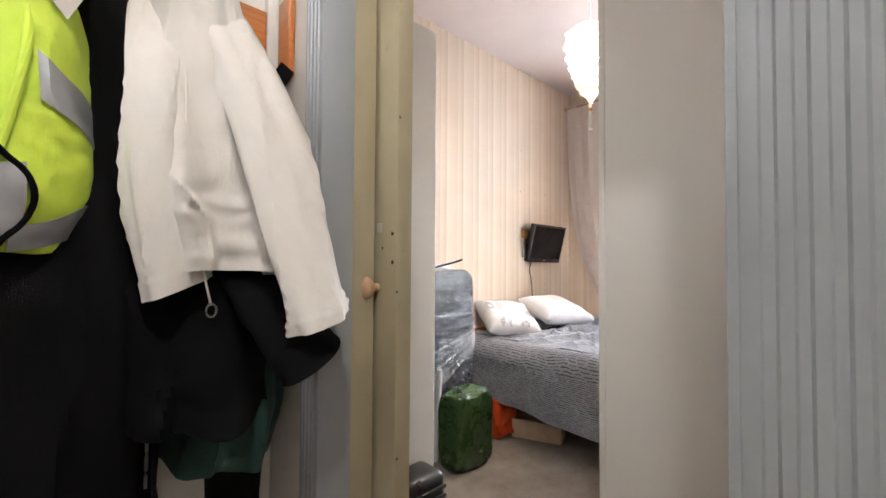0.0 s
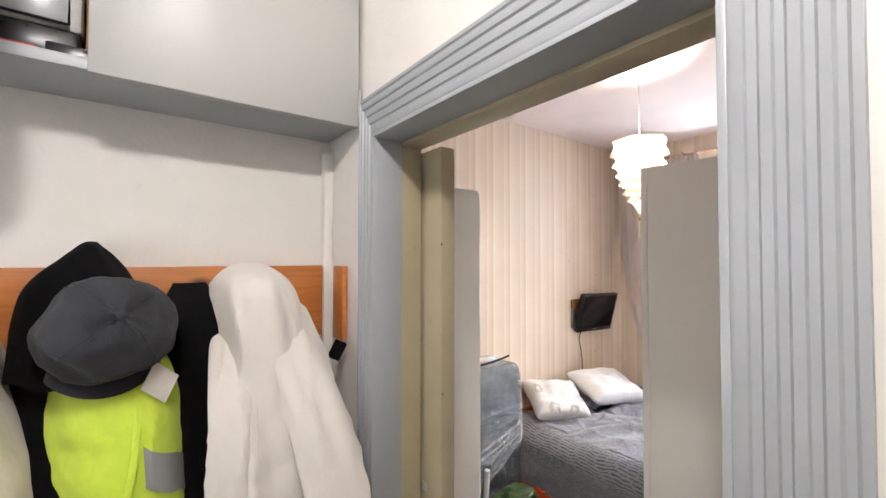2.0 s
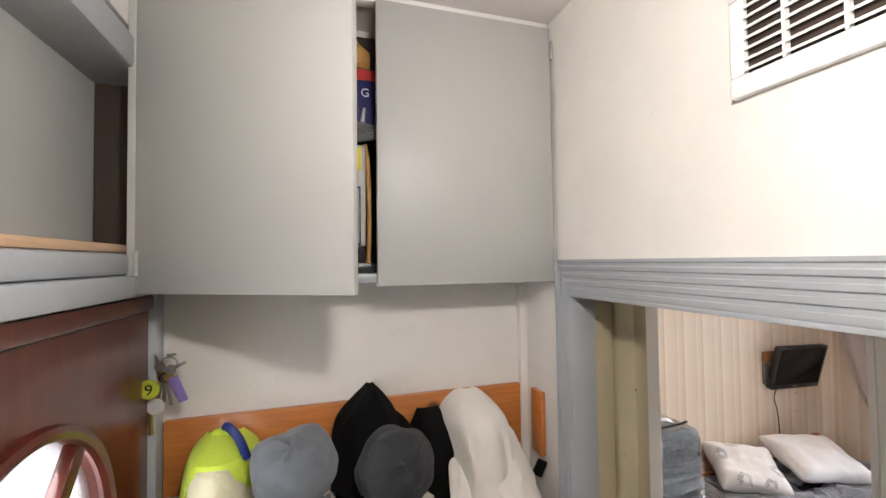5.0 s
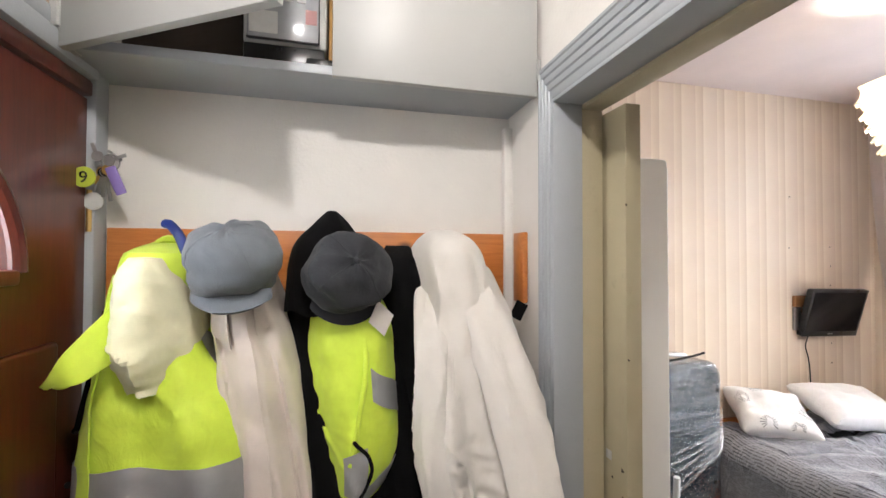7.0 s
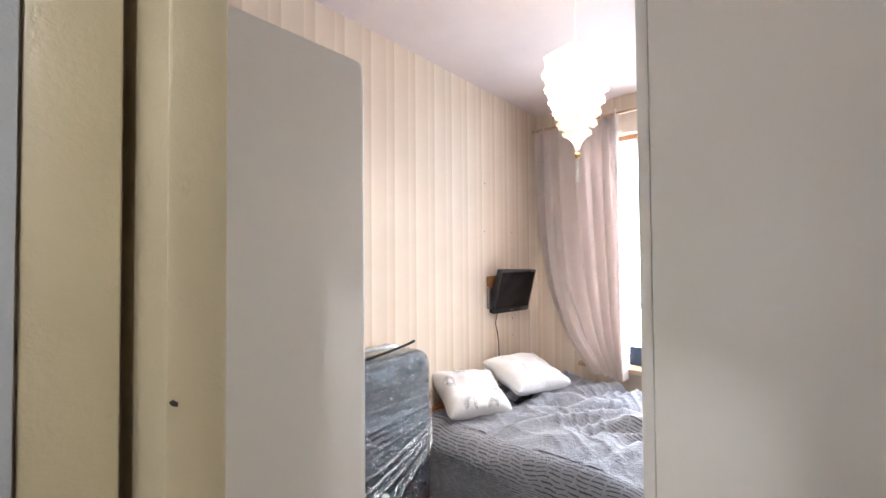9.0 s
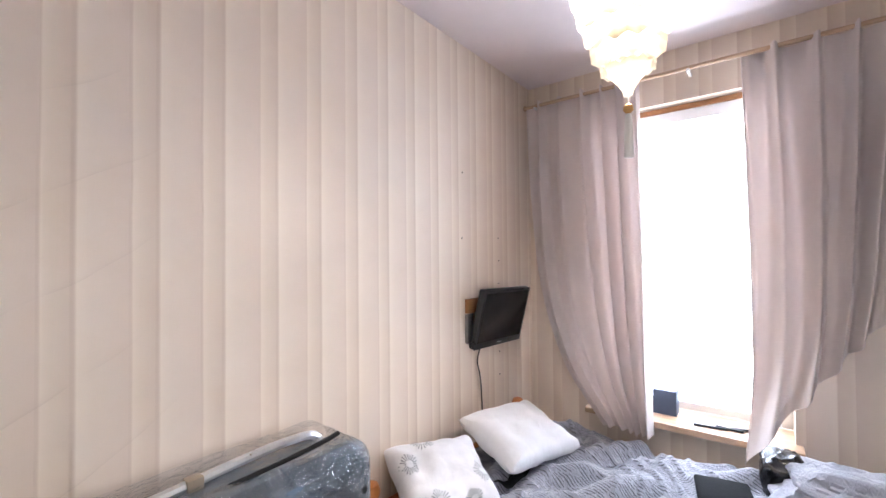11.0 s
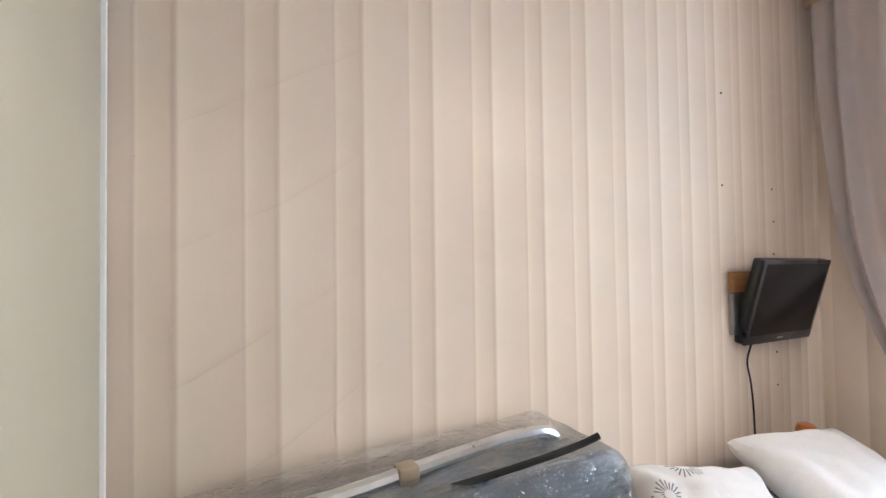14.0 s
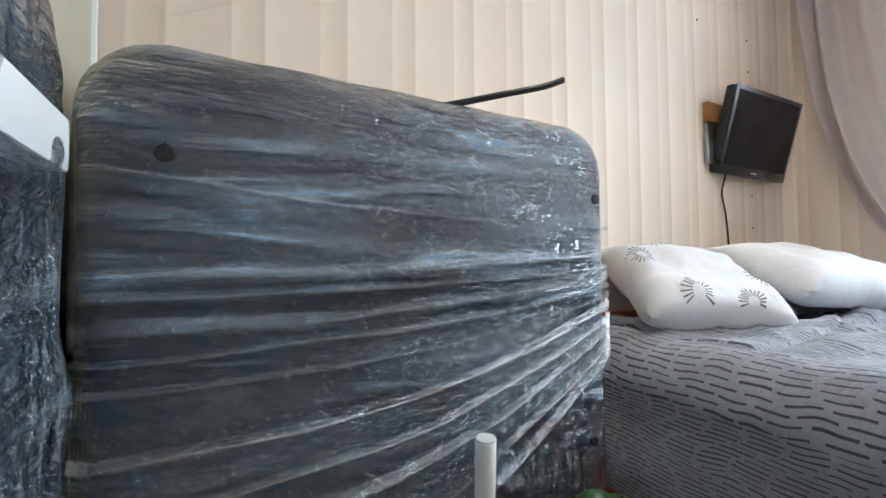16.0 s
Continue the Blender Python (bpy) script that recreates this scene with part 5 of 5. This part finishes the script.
def bag_bm(c, r, seed, rough=0.14, n=40, square=0.75):
    def f(u, v):
        a, b = 2 * math.pi * u, math.pi * v
        d = Vector((math.sin(b) * math.cos(a), math.sin(b) * math.sin(a), -math.cos(b)))
        k = 1 + rough * n3(d.x * 2, d.y * 2, d.z * 2 + seed) + rough * 0.55 * abs(n3(d.x * 6, d.y * 6, d.z * 3 + seed)) + 0.3 * rough * n3(d.x * 14, d.y * 14, d.z * 9 + seed)
        p = Vector((math.copysign(abs(d.x) ** square, d.x) * r[0], math.copysign(abs(d.y) ** square, d.y) * r[1], math.copysign(abs(d.z) ** (square - 0.05), d.z) * r[2])) * k
        p.z = max(p.z, -r[2])
        return Vector(c) + p
    return grid_bm(f, n, n - 8, close=True)


bb = thing("black_bag", "crumpled black plastic bag lying on the bed", "bag")
part("sack", bag_bm((3.39, 0.77, 0.715), (0.10, 0.085, 0.095), 2.0, 0.16), M_BINBAG, bb)
fc = thing("black_case", "flat black zipped case lying on the duvet", "case")
q = box_bm(-0.13, 0.13, -0.10, 0.10, -0.014, 0.014, 0.010, 3)
CM = Matrix.Translation((3.13, 0.96, 0.665)) @ Matrix.Rotation(radians(12), 4, "Z") @ Matrix.Rotation(radians(-4), 4, "Y")
q.transform(CM)
part("shell", q, M_BLACK, fc)
part("zip", tube_bm([CM @ Vector(p) for p in ((-0.131, -0.09, 0), (-0.131, 0.09, 0))], 0.002, 6), M_STEEL, fc)
solid("folded_blanket", bag_bm((3.28, 0.52, 0.72), (0.20, 0.26, 0.095), 5.0, 0.3), M_DUVET, "bundled grey bedding at the foot of the bed", "bedding")

# ---- bedroom: television ----
tv = thing("wall_television", "small black flat television tilted on a wall bracket", "television")
TM = frame_of((3.17, 1.998, 1.307), (0.482, -0.028, -0.008), (0.0, -0.078, 0.318))
for nm, b, mt in (("casing", box_bm(-0.230, 0.230, -0.165, 0.165, -0.040, -0.004, 0.010, 3), M_BLACKPL), ("bezel", box_bm(-0.230, 0.230, -0.165, 0.165, -0.0035, 0.004, 0.003), M_BLACKPL),
                  ("screen", box_bm(-0.211, 0.211, -0.128, 0.148, 0.0042, 0.0055), M_SCREEN), ("badge", box_bm(-0.02, 0.02, -0.150, -0.144, 0.0042, 0.0050), M_PALE)):
    b.transform(TM)
    part(nm, b, mt, tv)
part("arm", tube_bm([(3.0, 2.075, 1.30), (3.10, 2.035, 1.31)], 0.014), M_STEEL, tv)
part("bracket_plate", box_bm(2.905, 2.96, 2.062, 2.079, 1.19, 1.345, 0.003), M_STEEL, tv, "grey metal bracket plate")
part("batten", box_bm(2.905, 3.06, 2.055, 2.079, 1.35, 1.425, 0.003), M_BROWNWOOD, tv, "brown wooden batten")
part("cord", tube_bm(smooth_path([(3.01, 2.055, 1.15), (3.005, 2.068, 1.08), (3.03, 2.07, 1.0), (3.045, 2.07, 0.90), (3.05, 2.068, 0.70)]), 0.0035), M_BLACKPL, tv, "thin dark power cord")
for k in range(9):
    x, z = (3.26 + 0.004 * math.sin(k * 3), 0.95 + k * 0.135) if k < 7 else (2.885 + 0.01 * (k - 7), 1.75 + 0.35 * (k - 7))
    solid("wall_nail", lathe_bm([(0.0045, 0), (0.003, 0.003)], 8, Matrix.Translation((x, WY - 0.0005, z)) @ Matrix.Rotation(radians(90), 4, "X")), M_DARKIN, "rusty nail head in the wallpaper", "nail", "nails in the wall")

# ---- bedroom: pendant lamp ----
pl = thing("pendant_lamp", "tiered cream cloth lampshade with tassel, lit, hanging from the ceiling", "lamp", at=(0, 0, 0))
LX, LY = 2.085, 1.046
LM = Matrix.Translation((LX, LY, 0)) @ Matrix.Rotation(radians(14), 4, "Z")


def faceted(a, r, z):
    k = 6
    m = (a * k / (2 * math.pi)) % 1.0 - 0.5
    return r * (0.90 + 0.40 * (m * m))


tiers = [(0.138, 2.388, 0.150, 2.318), (0.124, 2.322, 0.138, 2.258), (0.108, 2.262, 0.122, 2.206), (0.092, 2.210, 0.105, 2.158), (0.074, 2.162, 0.088, 2.112), (0.050, 2.116, 0.064, 2.072)]
for k, (r0, za, r1, zb) in enumerate(tiers):
    def edge(u, v, r0=r0, r1=r1, za=za, zb=zb):
        a = 2 * math.pi * u
        m = (a * 6 / (2 * math.pi)) % 1.0 - 0.5
        r = faceted(a, r0 + (r1 - r0) * v ** 2 - 0.010 * math.sin(math.pi * v), 0)
        return LM @ Vector((r * math.cos(a), r * math.sin(a), za + (zb - za) * v - 0.030 * (m * m) * v + 0.006 * v * math.cos(4 * math.pi * m)))
    part("shade_tier", thicken(grid_bm(edge, 96, 8, close=True), 0.0012), M_SHADE, pl)


def ring(r, z):
    """A point maker round the faceted shade, with radius r(v) and height z(v)."""
    return lambda u, v: LM @ Vector((faceted(2 * math.pi * u, r(v), 0) * math.cos(2 * math.pi * u), faceted(2 * math.pi * u, r(v), 0) * math.sin(2 * math.pi * u), z(v)))


part("shade_top", thicken(grid_bm(ring(lambda v: 0.140 - 0.10 * v, lambda v: 2.388 + 0.012 * v), 48, 4, close=True), 0.0012), M_SHADE, pl)
part("shade_tip", thicken(grid_bm(ring(lambda v: 0.050 * (1 - v) ** 1.6 + 0.010, lambda v: 2.074 - 0.066 * v), 48, 10, close=True), 0.0012), M_SHADE, pl)
part("flex", cyl_bm((LX, LY, 2.395), (LX, LY, 2.775), 0.003), M_WHITE, pl)
part("ceiling_rose", lathe_bm([(0.045, 2.789), (0.044, 2.778), (0.030, 2.768), (0.012, 2.764)], 24, Matrix.Translation((LX, LY, 0))), M_SHADE, pl)
part("bead", lathe_bm([(0.004, 1.990), (0.010, 1.985), (0.011, 1.976), (0.004, 1.968)], 14, Matrix.Translation((LX, LY, 0))), M_TAN, pl)
part("bead_cord", cyl_bm((LX, LY, 1.985), (LX, LY, 2.012), 0.002), M_CREAM, pl)
part("tassel", lathe_bm([(0.005, 1.968), (0.008, 1.955), (0.011, 1.875), (0.010, 1.870)], 18, Matrix.Translation((LX, LY, 0)), lambda a, r, z: r * (1 + 0.12 * math.sin(9 * a))), M_CREAM, pl)

# ---- bedroom: wrapped folding bed and what stands round it ----


def rounded(x0, x1, z0, z1, r, n=8):
    out = [(x0, z0), (x1, z0)]
    for cx, a0 in ((x1 - r, 0), (x0 + r, 90)):
        out += [(cx + r * math.cos(radians(a0 + 90 * k / n)), z1 - r + r * math.sin(radians(a0 + 90 * k / n))) for k in range(n + 1)]
    return out


def wrapped(x0, x1, z0, z1, ya, yb, r, grow, seed):
    """Stretch film round a slab: a closed front, rim and top with taut slanting creases."""
    out = rounded(x0 - grow, x1 + grow, z0, z1 + grow, r)
    cx, czz = (x0 + x1) / 2, (z0 + z1) / 2

    def crease(x, z):
        """Taut bands that fan out from one side, over fine crumples."""
        fan = (z - z0 - 0.55 * (z1 - z0)) / (0.45 + 0.55 * abs(x1 - x) / (x1 - x0)) + 0.06 * n3(x * 3, z * 3, seed)
        low = max(0.0, min(1.0, (z0 + 0.80 * (z1 - z0) - z) * 6))
        ridge = (1 - abs(math.sin(19 * fan + 2 * n3(x * 1.5, z * 5, seed)))) ** 3
        ridge2 = (1 - abs(math.sin(47 * fan + 3 * n3(x * 2, z * 7, seed + 1)))) ** 2
        return (low * (0.013 * ridge + 0.005 * ridge2) + 0.010 * abs(n3(x * 5, z * 7, seed)) * (1.2 - low) + 0.006 * n3(x * 14, z * 17, seed + 2) + 0.003 * n3(x * 34, z * 38, seed + 5))

    def f(u, v):
        k = u * len(out)
        i = int(k) % len(out)
        p, q = Vector(out[i]), Vector(out[(i + 1) % len(out)])
        e = p.lerp(q, k - int(k))
        if v < 0.72:
            t = v / 0.72
            x, z = cx + (e.x - cx) * t, czz + (e.y - czz) * t
            edge = max(0, t - 0.93) / 0.07
            return Vector((x, ya - grow + 0.016 * edge * edge - abs(crease(x, z)) * (1 - edge), z))
        t = (v - 0.72) / 0.28
        bulge = 0.5 * crease(e.x + e.y, ya + t * 0.4)
        d = Vector((e.x - cx, e.y - czz)).normalized() * bulge
        return Vector((e.x + d.x, ya - grow + 0.016 + (yb - ya + grow - 0.016) * t, e.y + max(d.y, 0)))
    return grid_bm(f, 300, 130, close=True)


fb = thing("folding_bed", "folded guest bed, slate-blue mattress wrapped in clear film", "folding bed")
part("mattress_half", prism_bm(rounded(1.106, 1.998, 0.06, 1.093, 0.10), "y", 1.812, 1.905), M_SLATE, fb)
part("mattress_half", prism_bm(rounded(1.125, 1.985, 0.06, 1.06, 0.10), "y", 1.93, 2.04), M_SLATE, fb)
part("frame_tube", tube_bm(smooth_path([(1.16, 1.92, 0.9), (1.17, 1.92, 1.06), (1.26, 1.915, 1.095), (1.45, 1.912, 1.106), (1.62, 1.912, 1.118), (1.78, 1.912, 1.122), (1.88, 1.915, 1.095), (1.93, 1.92, 0.95)], 8), 0.013), M_METAL, fb, "silver tube frame")
part("tape", box_bm(1.505, 1.545, 1.895, 1.930, 1.094, 1.126, 0.006), plain("brown_tape", (0.30, 0.24, 0.17), 0.4), fb, "brown parcel tape")
part("lever", tube_bm(smooth_path([(1.50, 1.885, 1.080), (1.62, 1.84, 1.105), (1.72, 1.80, 1.130), (1.80, 1.772, 1.151), (1.838, 1.757, 1.166)], 6), 0.0065), M_BLACKPL, fb, "black metal lever")
for x, z in ((1.194, 0.953), (1.955, 0.945), (1.938, 0.442)):
    part("button_hole", lathe_bm([(0.012, 0), (0.010, 0.003)], 14, Matrix.Translation((x, 1.788, z)) @ Matrix.Rotation(radians(90), 4, "X")), M_BLACKPL, fb)
for x in (1.2, 1.9):
    for y in (1.85, 2.0):
        part("castor", cyl_bm((x - 0.012, y, 0.03), (x + 0.012, y, 0.03), 0.03), M_BLACKPL, fb)
part("film", wrapped(1.104, 2.0, 0.07, 1.096, 1.808, 2.045, 0.10, 0.006, 1.0), M_FILM, fb, "clear crinkled stretch film")
for k, (za, zb, w, sag) in enumerate(((0.800, 0.835, 0.013, 0.012), (0.775, 0.800, 0.008, 0.010), (0.735, 0.790, 0.016, 0.020), (0.700, 0.765, 0.007, 0.020), (0.665, 0.745, 0.006, 0.03),
                                     (0.585, 0.725, 0.010, 0.05), (0.52, 0.700, 0.008, 0.06), (0.46, 0.68, 0.012, 0.075), (0.36, 0.655, 0.008, 0.09), (0.30, 0.63, 0.012, 0.10), (0.93, 0.885, 0.006, 0.015))):
    def strip(u, v, za=za, zb=zb, w=w, sag=sag, k=k):
        x = 1.105 + 0.896 * u
        z = za + (zb - za) * u - sag * math.sin(math.pi * u) + 0.006 * n3(u * 5, k, 3)
        hw = w * (0.55 + 0.45 * abs(math.sin(3 * u + k)) + 0.3 * n3(u * 9, k, 5))
        end = min(u, 1 - u) * 40
        return Vector((x, 1.7865 - 0.010 * math.sin(math.pi * v) + 0.018 * max(0, 1 - end), z + hw * (2 * v - 1)))
    part("film_fold", grid_bm(strip, 80, 5), M_FOLD, fb)
sb = thing("wrapped_mattress", "slim dark mattress in clear film with white label, against a wardrobe", "mattress")
bm = prism_bm(rounded(1.30, 1.650, 0.0, 1.06, 0.09), "x", 1.083, 1.126)
part("mattress", bm, M_SLATE, sb)
# Added slab, set back, that darkens the gap up to the folding bed.
part("dark_gap_filler", prism_bm(rounded(1.32, 1.775, 0.0, 1.0, 0.09), "x", 1.082, 1.098), M_SLATE, sb)
part("label", box_bm(1.118, 1.141, 1.33, 1.636, 0.893, 0.938, 0.002), M_WHITE, sb, "white paper label band")
bm = wrapped(1.30, 1.650, 0.0, 1.062, 0.0, 0.045, 0.09, 0.004, 7.0)
bm.transform(Matrix(((0, -1, 0, 1.130), (1, 0, 0, 0), (0, 0, 1, 0), (0, 0, 0, 1))))
part("film", bm, M_FILM, sb, "clear crinkled stretch film")
pole = thing("white_pole", "white scuffed metal pole leaning by the folding bed", "pole")
part("tube", tube_bm([(1.640, 1.775, 0.0), (1.628, 1.730, 0.532)], 0.0165, 18), M_WHITE, pole)
part("end_cap", cyl_bm((1.628, 1.730, 0.532), (1.6279, 1.7297, 0.536), 0.0155), M_PALE, pole)
gb = thing("green_bag", "full dark green plastic sack on the carpet", "bag")
part("sack", bag_bm((1.735, 1.62, 0.215), (0.155, 0.09, 0.21), 1.0, 0.09, 56, 0.42), M_GBAG, gb)
ob_ = thing("orange_bag", "orange plastic carrier bag beside the bed", "bag")
part("sack", bag_bm((2.20, 1.79, 0.155), (0.11, 0.12, 0.155), 4.0, 0.25), M_OBAG, ob_)
for s in (-1, 1):
    part("handle", tube_bm(smooth_path([(2.22 + 0.05 * s, 1.78, 0.26), (2.22 + 0.03 * s, 1.75, 0.31), (2.20, 1.76, 0.32), (2.19 - 0.02 * s, 1.78, 0.27)]), 0.006), M_OBAG, ob_)
cb = thing("cardboard_parcel", "flattened brown cardboard parcel under the bed edge", "box")
q = box_bm(-0.16, 0.16, -0.07, 0.07, 0, 0.12, 0.004)
q.transform(Matrix.Translation((2.36, 1.555, 0)) @ Matrix.Rotation(radians(-68), 4, "Z"))
part("carton", q, M_CARD, cb)
q = box_bm(-0.161, 0.161, -0.018, 0.018, 0.120, 0.1215)
q.transform(Matrix.Translation((2.36, 1.555, 0)) @ Matrix.Rotation(radians(-68), 4, "Z"))
part("tape", q, M_TAN, cb)
tb = thing("black_fan_heater", "black ribbed plastic heater standing by a wardrobe", "heater")
part("case", box_bm(0.80, 0.98, 1.00, 1.13, 0.0, 0.46, 0.03, 4), M_BLACKPL, tb)
for k in range(9):
    part("rib", box_bm(0.81, 0.97, 0.992, 1.001, 0.16 + k * 0.031, 0.172 + k * 0.031, 0.003), M_BLACKPL, tb)
solid("red_carrier", bag_bm((1.06, 0.42, 0.10), (0.08, 0.10, 0.10), 8.0, 0.25), M_RED, "small red carrier bag on the carpet beside a wardrobe", "bag")
